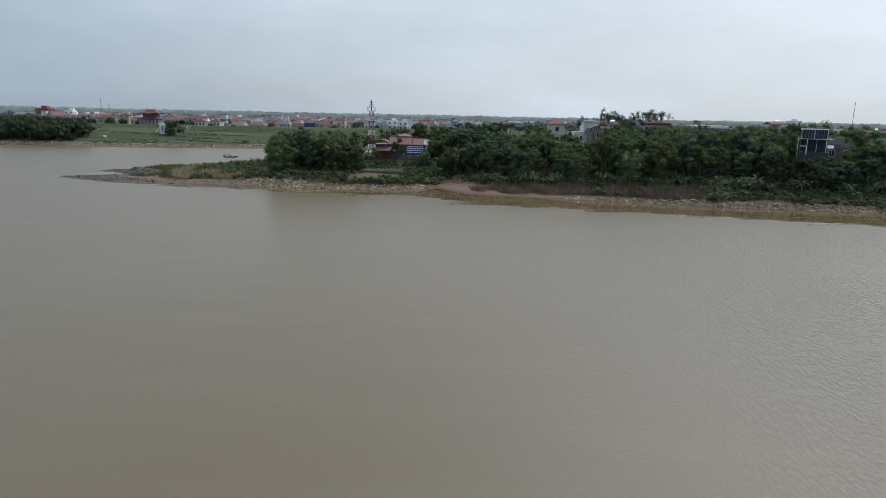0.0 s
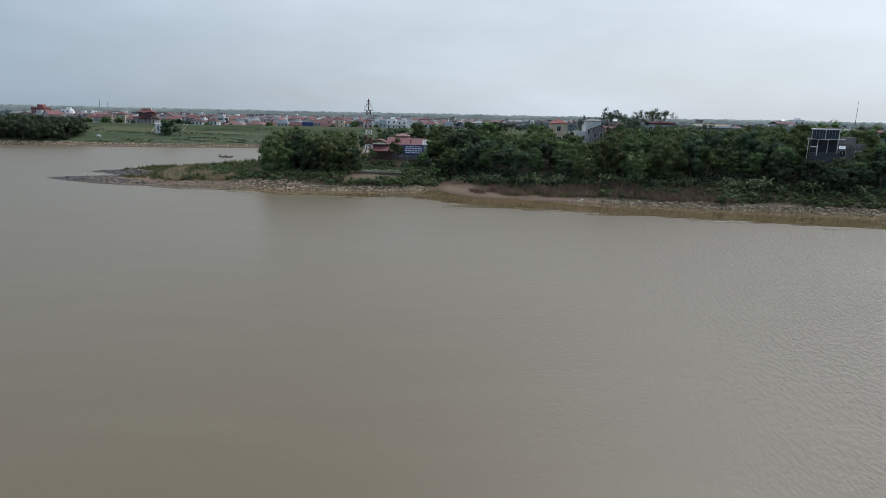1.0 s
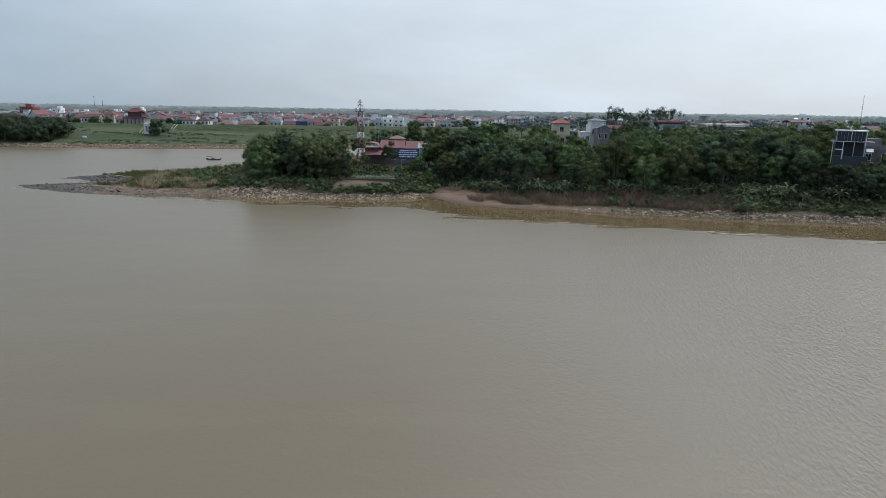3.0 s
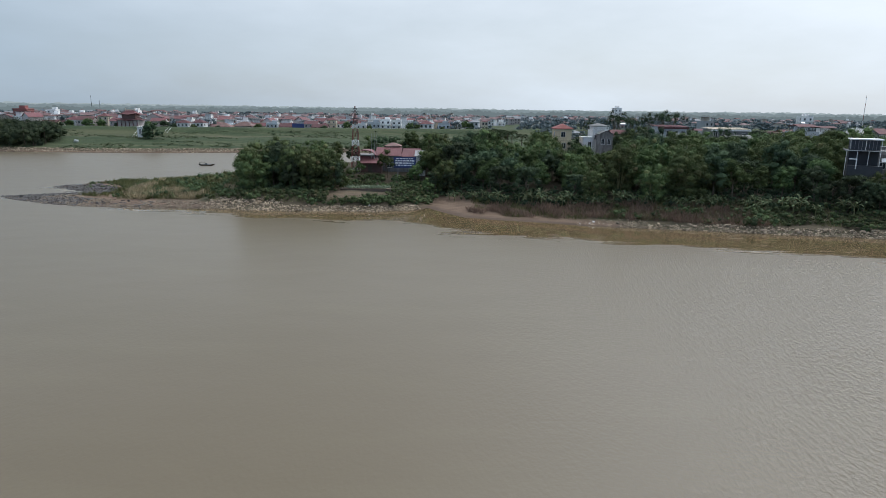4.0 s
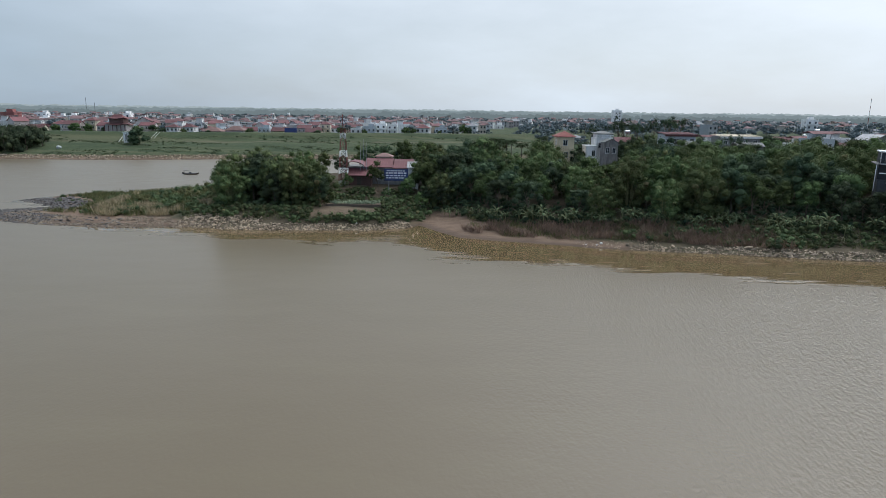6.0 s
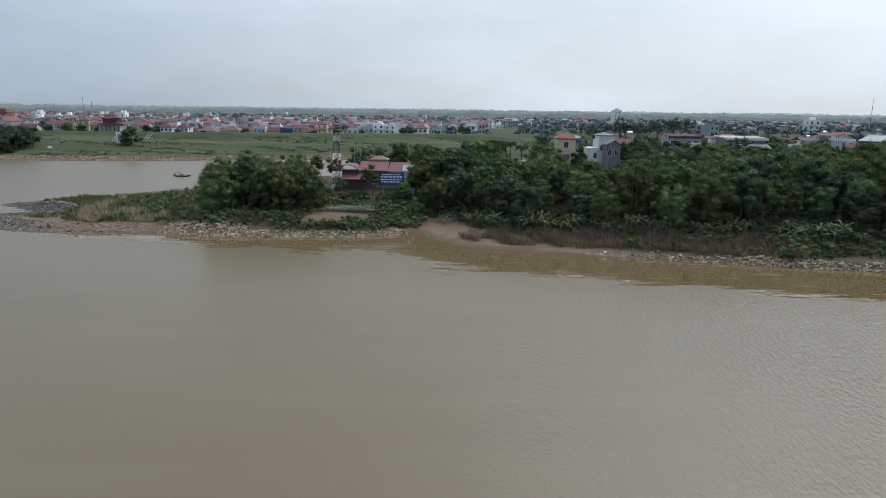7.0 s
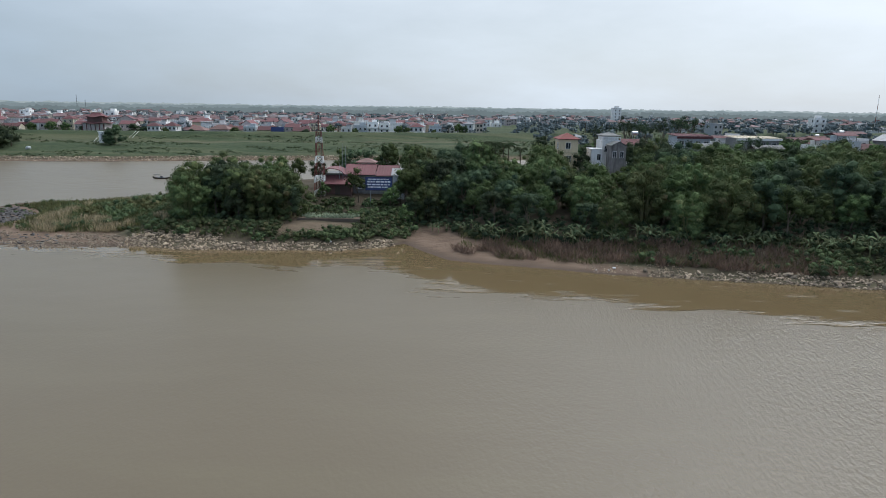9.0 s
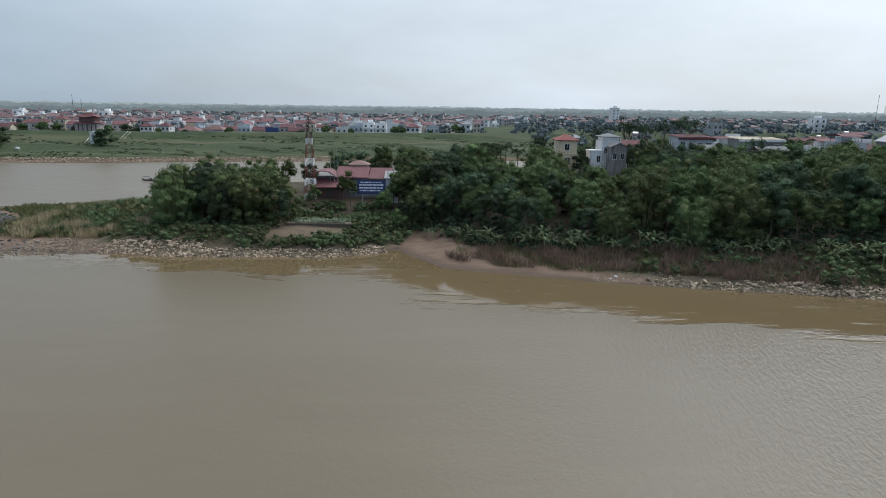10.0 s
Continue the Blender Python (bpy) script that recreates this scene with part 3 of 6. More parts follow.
def make_tree(name, seed, height, rx, rz, count, r0, per, leaf, leaf_mat, label, group="", trunk_r=0.2, low=-0.6, sag=0.35, fill=0.55, core=0.66):
    root = anchor(name, pose(0, 0, 0), label, "tree", group)
    me, c = crown_mesh(seed, rx, rz, count, r0, per, leaf, leaf_mat, low, sag, fill, core)
    stem = height - rz
    limbs = [Vector(p) + Vector((0, 0, stem)) for p in c[:9]]
    part("trunk", trunk_mesh(seed + 50, stem, trunk_r, limbs, M_BARK), M_BARK, root)
    crown = part("crown", me, None, root)
    crown.location = (0, 0, stem)
    return root


def make_bamboo(seed, height, spread, label):
    """A bamboo clump: arching culms that end in rounded, hanging plumes, tier below tier."""
    rng = np.random.default_rng(seed)
    root = anchor("bamboo_clump", pose(0, 0, 0), label, "bamboo", "bamboo on the bank")
    bm, heap = bmesh.new(), Heap()
    for k in range(26):
        a = k * 2.4 + rng.uniform(0, 0.8)
        ax = np.array([math.cos(a), math.sin(a), 0])
        q = ((k + 0.5) / 26) ** 0.5
        out = spread * q * rng.uniform(0.82, 1.12)
        h = height * (1.04 - 0.5 * q ** 2.2) * rng.uniform(0.84, 1.05)
        pts = [ax * 0.5 + ax * out * s ** 2.0 + np.array([0, 0, h * (1 - (1 - s) ** 1.5)]) for s in (0, 0.35, 0.7, 1.0)]
        for i in range(3):
            rods([(pts[i], pts[i + 1])], 0.055 * (1 - 0.25 * i), 4, bm, 0.75)
        spots = [pts[3] + ax * 0.3]
        radii = [rng.uniform(0.7, 1.5)]
        if q > 0.45:
            spots.append(pts[2] + ax * rng.uniform(0.4, 0.9) + rng.normal(size=3) * 0.3)
            radii.append(rng.uniform(0.6, 1.35))
        if q > 0.7:
            spots.append(ax * (out + rng.uniform(-0.5, 0.3)) + np.array([0, 0, h * rng.uniform(0.3, 0.5)]))
            radii.append(rng.uniform(0.6, 1.35))
            spots.append(ax * (out + rng.uniform(-0.9, 0.1)) + np.array([0, 0, rng.uniform(0.5, 1.3)]) + rng.normal(size=3) * 0.3)
            radii.append(rng.uniform(0.6, 1.1))
        tufts(heap, rng, spots, radii, 96, 0.32, sag=0.6, core=0.63, flat=0.9, ragged=0.45)
    part("cane", bm, M_CULM, root)
    part("crown", heap.mesh("crown", M_BAMBOO), None, root)
    return root


def frond_mesh(seed, length, leaflet, rise, width=0.07, count=17):
    """A feather frond: a rib that arches over and leaflets down both sides."""
    rng = np.random.default_rng(seed)
    heap = Heap()
    s = np.linspace(0.12, 1.0, count)
    rib = lambda q: np.stack([length * q * (1 - 0.12 * q), 0 * q, length * (rise * q - (0.45 + 0.55 * rise) * q ** 2.1)], -1)
    p = rib(s)
    for sign in (-1, 1):
        d = unit(np.stack([0.55 + 0 * s, sign * (1.0 - 0.25 * s), -0.35 - 0.25 * s], -1) + rng.normal(size=(count, 3)) * 0.06)
        heap.add(*blades(p, d, leaflet * (0.55 + 0.9 * np.sin(math.pi * np.clip(s, 0, 0.93))), width, rng, 0.25))
    q = rib(np.linspace(0, 1, 7))
    w = np.array([0, 0.022, 0])
    heap.add(np.concatenate([q + w, q - w]), [(i, i + 1, i + 8, i + 7) for i in range(6)])
    return heap.mesh("frond", M_PALM)


def make_palm(seed, height, label):
    rng = np.random.default_rng(seed)
    root = anchor("palm_tree", pose(0, 0, 0), label, "palm", "palms")
    bm = bmesh.new()
    rods([((0, 0, 0), (0.1, 0.05, height * 0.5)), ((0.1, 0.05, height * 0.5), (0.05, 0, height))], 0.1, 7, bm, 0.9)
    part("trunk", bm, M_BARK, root)
    kinds = [frond_mesh(seed * 7 + k, 1.75, 0.5, r) for k, r in enumerate((1.1, 0.65, 0.3))]
    for k in range(10):
        f = part("frond", kinds[k % 3], None, root)
        f.matrix_basis = pose(0.05, 0, height, 0, 0, k * 36 + rng.uniform(-12, 12))
    return root


def banana_leaf(seed, length, rise):
    """A broad blade in two halves folded on the midrib, torn at the rim."""
    rng = np.random.default_rng(seed)
    n = 8
    s = np.linspace(0, 1, n)
    mid = np.stack([length * s * (1 - 0.15 * s), 0 * s, length * (rise * s - (0.35 + 0.6 * rise) * s ** 2.2)], -1)
    half = 0.13 * length * np.sin(math.pi * np.clip(s * 0.9 + 0.1, 0, 1)) ** 0.7 * rng.uniform(0.75, 1.1, n)
    half[0] = 0.03
    v, f = [], []
    for sign in (-1, 1):
        b = len(v)
        v += [tuple(m) for m in mid]
        v += [(m[0] + 0.1, m[1] + sign * h, m[2] + 0.10 * h - 0.25 * h) for m, h in zip(mid, half)]
        for i in range(n - 1):
            q = (b + i, b + i + 1, b + n + i + 1, b + n + i)
            f.append(q if sign < 0 else q[::-1])
    return mesh_of("leaf", v, f, M_BANANA, True)


def make_banana(seed, height, label):
    rng = np.random.default_rng(seed)
    root = anchor("banana_plant", pose(0, 0, 0), label, "banana plant", "banana plants")
    bm = bmesh.new()
    rods([((0, 0, 0), (0.05, 0, height * 0.5)), ((0.05, 0, height * 0.5), (0.03, 0.02, height))], 0.13, 7, bm, 0.8)
    part("stem", bm, M_CULM, root)
    kinds = [banana_leaf(seed * 5 + k, L, r) for k, (L, r) in enumerate(((2.0, 1.6), (2.2, 0.95), (1.9, 0.5)))]
    for k in range(9):
        f = part("leaf", kinds[k % 3], None, root)
        f.matrix_basis = pose(0, 0, height - 0.1 * (k % 3), 0, 0, k * 40 + rng.uniform(-18, 18))
    return root


def make_shrub(seed, r, label, mat, name="shrub", leaf=0.24, h=0.8):
    rng = np.random.default_rng(seed)
    root = anchor(name, pose(0, 0, 0), label, "shrub", "shrubs on the bank")
    heap = Heap()
    c = rng.normal(size=(9, 3)) * np.array([0.42, 0.42, 0.2]) * r + np.array([0, 0, 0.5 * h * r])
    c[:, 2] = np.abs(c[:, 2])
    tufts(heap, rng, c, r * rng.uniform(0.38, 0.62, 9), 76 / max(0.6, r), leaf, 0.2, core=0.5)
    bm = bmesh.new()
    rods([((0, 0, -0.1), Vector(p) * 0.9) for p in c[:6]], 0.035, 4, bm, 0.5)
    part("stem", bm, M_BARK, root)
    part("foliage", heap.mesh("foliage", mat), None, root)
    return root


def stand(kinds, spots, rng, size=(0.85, 1.15), tilt=3):
    """Sets copies of the kinds at (x, y, factor) spots; the first use of each kind is the original itself."""
    fresh = set(range(len(kinds)))
    for x, y, k in spots:
        i = int(rng.integers(0, len(kinds)))
        s = k * rng.uniform(*size)
        m = pose(x, y, on_land(x, y) - 0.1, rng.uniform(-tilt, tilt), rng.uniform(-tilt, tilt), rng.uniform(0, 360)) @ Matrix.Diagonal((s * rng.uniform(0.92, 1.1), s * rng.uniform(0.92, 1.1), s, 1))
        if i in fresh:
            kinds[i].matrix_basis = m
            fresh.discard(i)
        else:
            ob = copy_thing(kinds[i], m)
            ob.matrix_basis = m
    for i in fresh:
        for o in (*kinds[i].children_recursive, kinds[i]):
            bpy.data.objects.remove(o)


def scatter(rng, x0, x1, y0, y1, gap, keep):
    """Jittered grid of spots where keep(x, y) gives a factor above 0."""
    out = []
    for x in np.arange(x0, x1, gap):
        for y in np.arange(y0, y1, gap):
            px, py = x + rng.uniform(-0.4, 0.4) * gap, y + rng.uniform(-0.4, 0.4) * gap
            k = keep(px, py)
            if k > 0:
                out.append((px, py, k))
    return out

# ---- houses ----
def window_parts(root, spots, w, h, depth=0.06, frame_mat=None):
    """Windows at (x, y, z, turn) on the walls: a frame proud of the wall, its pane behind the frame."""
    f = 0.07
    fm = boxes([(-w / 2, -depth, 0, -w / 2 + f, 0.02, h), (w / 2 - f, -depth, 0, w / 2, 0.02, h), (-w / 2 + f, -depth, h - f, w / 2 - f, 0.02, h), (-w / 2 - 0.05, -depth - 0.06, -0.06, w / 2 + 0.05, 0.02, 0), (-f / 3, -depth, 0, f / 3, 0.0, h - f)])
    gm = boxes([(-w / 2 + f, -0.02, 0, w / 2 - f, 0.015, h - f)])
    frame_me, pane_me = bpy.data.meshes.new("window"), bpy.data.meshes.new("pane")
    fm.to_mesh(frame_me), gm.to_mesh(pane_me)
    fm.free(), gm.free()
    for x, y, z, turn in spots:
        win = part("window", frame_me, frame_mat or M_WHITE, root)
        win.matrix_basis = pose(x, y, z, 0, 0, turn)
        part("pane", pane_me, M_GLASS, win)


def hip_bm(w, d, h, over=0.5, ridge=0.45, bm=None, z=0.0, t=0.14):
    """A hipped roof with thick eaves."""
    bm = bm or bmesh.new()
    x, y = w / 2 + over, d / 2 + over
    rx = max(0.0, x - y) if w > d else 0.0
    ry = max(0.0, y - x) if d > w else 0.0
    rx, ry = max(rx, ridge * 0.3), ry
    low = [bm.verts.new(p) for p in ((-x, -y, z), (x, -y, z), (x, y, z), (-x, y, z))]
    mid = [bm.verts.new((v.co.x, v.co.y, z + t)) for v in low]
    a, b = bm.verts.new((-rx, -ry, z + t + h)), bm.verts.new((rx, ry, z + t + h))
    bm.faces.new(low[::-1])
    for i in range(4):
        bm.faces.new((low[i], low[(i + 1) % 4], mid[(i + 1) % 4], mid[i]))
    if w >= d:
        for f in ((mid[0], mid[1], b, a), (mid[1], mid[2], b), (mid[2], mid[3], a, b), (mid[3], mid[0], a)):
            bm.faces.new(f)
    else:
        for f in ((mid[0], mid[1], a), (mid[1], mid[2], b, a), (mid[2], mid[3], b), (mid[3], mid[0], a, b)):
            bm.faces.new(f)
    return bm


def gable_bm(w, d, h, over=0.4, t=0.12, bm=None, z=0.0, along_x=True):
    """Two sloping slabs that meet in a ridge."""
    bm = bm or bmesh.new()
    x, y = w / 2 + over, d / 2 + over
    if not along_x:
        x, y = y, x
    prof = [(-y, 0), (0, h), (y, 0), (y, t), (0, h + t), (-y, t)]
    ends = []
    for sx in (-x, x):
        ends.append([bm.verts.new((sx, p, z + q) if along_x else (p, sx, z + q)) for p, q in prof])
    for i in range(6):
        j = (i + 1) % 6
        bm.faces.new((ends[0][i], ends[0][j], ends[1][j], ends[1][i]))
    for e in ends:
        bm.faces.new((e[0], e[1], e[4], e[5]))
        bm.faces.new((e[1], e[2], e[3], e[4]))
    bmesh.ops.recalc_face_normals(bm, faces=bm.faces)
    return bm


def wall_bm(w, d, h, gable=0.0, along_x=True):
    """Walls as a solid block, with gable ends where the roof needs them."""
    bm = boxes([(-w / 2, -d / 2, -1.0, w / 2, d / 2, h)])
    if gable:
        if along_x:
            for sx in (-w / 2, w / 2 - 0.12):
                v = [bm.verts.new(p) for p in ((sx, -d / 2, h), (sx, d / 2, h), (sx, 0, h + gable), (sx + 0.12, -d / 2, h), (sx + 0.12, d / 2, h), (sx + 0.12, 0, h + gable))]
                for f in ((0, 1, 2), (5, 4, 3), (0, 2, 5, 3), (1, 4, 5, 2)):
                    bm.faces.new([v[i] for i in f])
        else:
            for sy in (-d / 2, d / 2 - 0.12):
                v = [bm.verts.new(p) for p in ((-w / 2, sy, h), (w / 2, sy, h), (0, sy, h + gable), (-w / 2, sy + 0.12, h), (w / 2, sy + 0.12, h), (0, sy + 0.12, h + gable))]
                for f in ((0, 1, 2), (5, 4, 3), (0, 2, 5, 3), (1, 4, 5, 2)):
                    bm.faces.new([v[i] for i in f])
        bmesh.ops.recalc_face_normals(bm, faces=bm.faces)
    return bm


def make_house(w, d, storeys, roof, wall_mat, roof_mat, label, seed=0, balcony=False, tank=False, group="village houses", name="house", sides=True, storey_h=3.2):
    rng = np.random.default_rng(seed)
    root = anchor(name, pose(0, 0, 0), label, "house", group)
    h = storeys * storey_h
    gable_h = 0.28 * (w if roof == "gable_front" else d)
    part("wall", wall_bm(w, d, h, gable_h if roof.startswith("gable") else 0, roof != "gable_front"), wall_mat, root)
    if roof == "hip":
        part("roof", hip_bm(w, d, 0.3 * min(w, d), z=h), roof_mat, root)
    elif roof == "gable":
        part("roof", gable_bm(w, d, gable_h * 1.02, z=h), roof_mat, root)
    elif roof == "gable_front":
        part("roof", gable_bm(w, d, gable_h * 1.02, z=h, along_x=False), roof_mat, root)
    else:
        p = 0.18
        part("parapet", boxes([(-w / 2, -d / 2, h, w / 2, -d / 2 + p, h + 0.8), (-w / 2, d / 2 - p, h, w / 2, d / 2, h + 0.8), (-w / 2, -d / 2 + p, h, -w / 2 + p, d / 2 - p, h + 0.8), (w / 2 - p, -d / 2 + p, h, w / 2, d / 2 - p, h + 0.8)]), wall_mat, root)
        part("stair_house", boxes([(-w * 0.1, d * 0.05, h, w * 0.35, d * 0.42, h + 2.3)]), wall_mat, root)
        if roof == "canopy":
            bm = gable_bm(w, d * 0.6, 0.8, z=h + 2.4)
            part("roof", bm, roof_mat, root)
            part("roof_posts", boxes([(sx, sy, h, sx + 0.1, sy + 0.1, h + 2.45) for sx in (-w / 2 + 0.1, w / 2 - 0.2) for sy in (-d * 0.28, d * 0.26)]), M_STEEL, root)
    for k in range(1, storeys):
        part("ledge", boxes([(-w / 2 - 0.12, -d / 2 - 0.15, k * storey_h - 0.1, w / 2 + 0.12, d / 2 + 0.1, k * storey_h + 0.1)]), wall_mat, root)
    n = max(1, int(w / 2.6))
    spots = []
    for k in range(storeys):
        for i in range(n):
            spots.append(((i + 0.5) / n * w - w / 2 + rng.uniform(-0.15, 0.15), -d / 2 - 0.01, k * storey_h + 0.95, 0))
        if sides:
            for q in (-d * 0.2,):
                spots.append((w / 2 + 0.01, q, k * storey_h + 0.95, 90))
                spots.append((-w / 2 - 0.01, q, k * storey_h + 0.95, -90))
    window_parts(root, spots, 1.25, 1.5, frame_mat=M_GREYWALL if wall_mat is M_WHITE else M_WHITE)
    if balcony:
        for k in range(1, storeys):
            z = k * storey_h
            part("balcony", boxes([(-w / 2, -d / 2 - 1.2, z - 0.08, w / 2, -d / 2 - 0.16, z + 0.12), (-w / 2, -d / 2 - 1.2, z + 0.12, w / 2, -d / 2 - 1.1, z + 0.3), (-w / 2, -d / 2 - 1.2, z + 0.85, w / 2, -d / 2 - 1.1, z + 1.0)] + [(-w / 2 + i * (w - 0.15) / 6, -d / 2 - 1.18, z + 0.3, -w / 2 + i * (w - 0.15) / 6 + 0.12, -d / 2 - 1.12, z + 0.85) for i in range(7)]), wall_mat, root)
    if tank:
        bm = bmesh.new()
        rods([((w * 0.15 - 0.7, d * 0.2, h + 3.4), (w * 0.15 + 0.9, d * 0.2, h + 3.4))], 0.55, 12, bm)
        boxes([(w * 0.15 - 0.5, d * 0.2 - 0.4, h + 2.2, w * 0.15 - 0.4, d * 0.2 + 0.4, h + 3.0), (w * 0.15 + 0.6, d * 0.2 - 0.4, h + 2.2, w * 0.15 + 0.7, d * 0.2 + 0.4, h + 3.0)], bm)
        part("water_tank", bm, M_TANK, root, "shiny steel water tank")
    return root


def place(ob, x, y, z=None, turn=0.0, s=1.0):
    ob.matrix_basis = pose(x, y, on_land(x, y) if z is None else z, 0, 0, turn) @ Matrix.Scale(s, 4)
    return ob


class Crowd:
    """A crowd of simple houses or trees joined into one mesh with several materials."""

    def __init__(self, materials):
        self.v, self.f, self.m, self.n, self.mats = [], [], [], 0, materials

    def add(self, v, f, slot):
        self.v.append(np.asarray(v))
        for k in sorted({len(q) for q in f}):
            g = np.array([q for q in f if len(q) == k]) + self.n
            self.f.append(g)
            self.m += [slot] * len(g)
        self.n += len(v)

    def link(self, name, label, category):
        me = mesh_of(name, np.concatenate(self.v), self.f)
        for m in self.mats:
            me.materials.append(m)
        me.polygons.foreach_set("material_index", self.m)
        return tagged(new(name, me), label, category, kind="stuff")


BOX_F = ((3, 2, 1, 0), (4, 5, 6, 7), (0, 1, 5, 4), (1, 2, 6, 5), (2, 3, 7, 6), (3, 0, 4, 7))


def box_v(x0, y0, z0, x1, y1, z1):
    return np.array([(x0, y0, z0), (x1, y0, z0), (x1, y1, z0), (x0, y1, z0), (x0, y0, z1), (x1, y0, z1), (x1, y1, z1), (x0, y1, z1)], float)


def crowd_house(crowd, r, x, y, z, turn):
    """One house of the crowd: walls, a hipped, gabled or flat roof with eaves, its windows and a ledge."""
    w, d, n = r.uniform(4.2, 8.2), r.uniform(6, 9), int(r.choice((1, 1, 1, 2, 2, 2)))
    h = 3.1 * n
    c, s = math.cos(turn), math.sin(turn)
    rot = lambda v: v @ np.array([[c, s, 0], [-s, c, 0], [0, 0, 1]]) + np.array([x, y, z])
    crowd.add(rot(box_v(-w / 2, -d / 2, -1, w / 2, d / 2, h)), BOX_F, 0)
    kind = r.uniform()
    if kind < 0.8:
        e, up = 0.5, 0.27 * min(w, d)
        a, b = w / 2 + e, d / 2 + e
        q = a * 0.98 if kind < 0.3 else max(0.2, a - b)
        v = [(-a, -b, h), (a, -b, h), (a, b, h), (-a, b, h), (-a, -b, h + 0.15), (a, -b, h + 0.15), (a, b, h + 0.15), (-a, b, h + 0.15), (-q, 0, h + up), (q, 0, h + up)]
        crowd.add(rot(np.array(v)), ((3, 2, 1, 0), (0, 1, 5, 4), (1, 2, 6, 5), (2, 3, 7, 6), (3, 0, 4, 7), (4, 5, 9, 8), (5, 6, 9), (6, 7, 8, 9), (7, 4, 8)), 1)
    else:
        crowd.add(rot(box_v(-w / 2 - 0.2, -d / 2 - 0.2, h, w / 2 + 0.2, d / 2 + 0.2, h + 0.7)), BOX_F, 0)
        crowd.add(rot(box_v(-w * 0.15, 0, h + 0.7, w * 0.4, d * 0.4, h + 3.0)), BOX_F, 0)
        if kind > 0.88:
            crowd.add(rot(box_v(-w / 2, -d * 0.3, h + 3.0, w / 2, d * 0.45, h + 3.2)), BOX_F, 1)
    cols = max(2, int(w / 2.7))
    for k in range(n):
        for i in range(cols):
            q = (i + 0.5) / cols * w - w / 2
            crowd.add(rot(box_v(q - 0.6, -d / 2 - 0.06, k * 3.1 + 0.9, q + 0.6, -d / 2 - 0.01, k * 3.1 + 2.4)), BOX_F, 2)


def crowd_tree(crowds, r, x, y, z, k):
    """One tree of the crowd: trunk and a crown of leafy tufts."""
    crowd = crowds[int(r.integers(0, len(crowds)))]
    heap = Heap()
    n = 10 if y < 340 else 7 if y < 480 else 5
    u = unit(r.normal(size=(n, 3)))
    u[:, 2] = np.where(u[:, 2] < -0.8, -u[:, 2], u[:, 2])
    cen = u * r.uniform(0.5, 1, (n, 1)) * np.array([3.9, 3.9, 2.9]) * k + np.array([x, y, z + (2.9 if y < 340 and x < 0 else 3.7) * k])
    leaf = 0.55 if y < 340 else 1.05 * k
    tufts(heap, r, cen, 2.1 * k * r.uniform(0.6, 1.25, n), 16 if y < 340 else 4.2 / k, leaf, 0.35)
    v0 = crowd.n
    crowd.v.append(np.concatenate(heap.v))
    crowd.f += [g + v0 for g in heap.f]
    crowd.m += [0] * sum(len(g) for g in heap.f)
    crowd.n += heap.n
    a = np.arange(5) * math.tau / 5
    ring = np.stack([np.cos(a), np.sin(a), 0 * a], -1) * 0.22 * k
    crowd.add(np.concatenate([ring, ring * 0.6 + np.array([0, 0, 5.5 * k])]) + np.array([x, y, z - 0.2]), [(i, (i + 1) % 5, 5 + (i + 1) % 5, 5 + i) for i in range(5)], 1)

# ---- the near bank: trees ----
rng = np.random.default_rng(11)
bamboos = [make_bamboo(100 + k, 8.8, 3.5, "dense bamboo clump with drooping plumes on the bank") for k in range(5)]
broad = [make_tree("tree", 200 + k, 9.0, 3.0, 3.9, 32, 1.2, 74, 0.34, M_TREE, "leafy green tree in the bank thicket", "trees on the bank") for k in range(4)]
darks = [make_tree("tree", 220 + k, 9.0, 3.0, 4.1, 32, 1.15, 74, 0.33, M_DARK, "dark green bushy tree in the bank thicket", "trees on the bank") for k in range(3)]


def shore_gap(x, y):
    return float(inside_by(np.array([x]), np.array([y]), NEAR)[0])


HOUSE_SPOTS = [(82.4, 142, 6), (92, 149, 5), (36, 203, 5), (46, 200, 6), (57, 218, 5), (69.6, 212, 7), (91, 222, 8)]


def thicket_left(x, y):
    d = shore_gap(x, y)
    if d < 10.5 or not -42.5 < x < -20 or not 148 < y < 166 or (x > -25 and y > 158):
        return 0
    return rng.uniform(0.74, 0.96) * (0.9 if d < 12 else 0.84 if y > 159 else 1.0)


def thicket_right(x, y):
    d = shore_gap(x, y)
    if d < 12 or x < -1 or y > (192 if x < 60 else 198) or x > 125 or (x < 5 and y < 154):
        return 0
    if any(abs(x - hx) < r and abs(y - hy) < r for hx, hy, r in HOUSE_SPOTS):
        return 0
    if 74 < x < 102 and y < 152:
        return (rng.uniform(0.58, 0.7) if x < 87 else rng.uniform(0.62, 0.85)) if d < 17 or x > 96 or (x > 87 and d < 22) else 0
    if 0.172 < (x - 6.8) / (y - 49) < 0.305 and y > 160:
        return rng.uniform(0.34, 0.46)
    if 0.215 < (x - 6.8) / (y - 49) < 0.315:
        return rng.uniform(0.56, 0.72)
    if x > 95 and y < 150:
        return rng.uniform(0.5, 0.66)
    rise = 0.80 + 0.006 * (d - 12) - (0.1 if x < 26 else 0) - (0.2 if y > 180 and x > 55 else 0)
    return float(np.clip(rise, 0.6, 1.0)) * rng.uniform(0.72, 1.16)


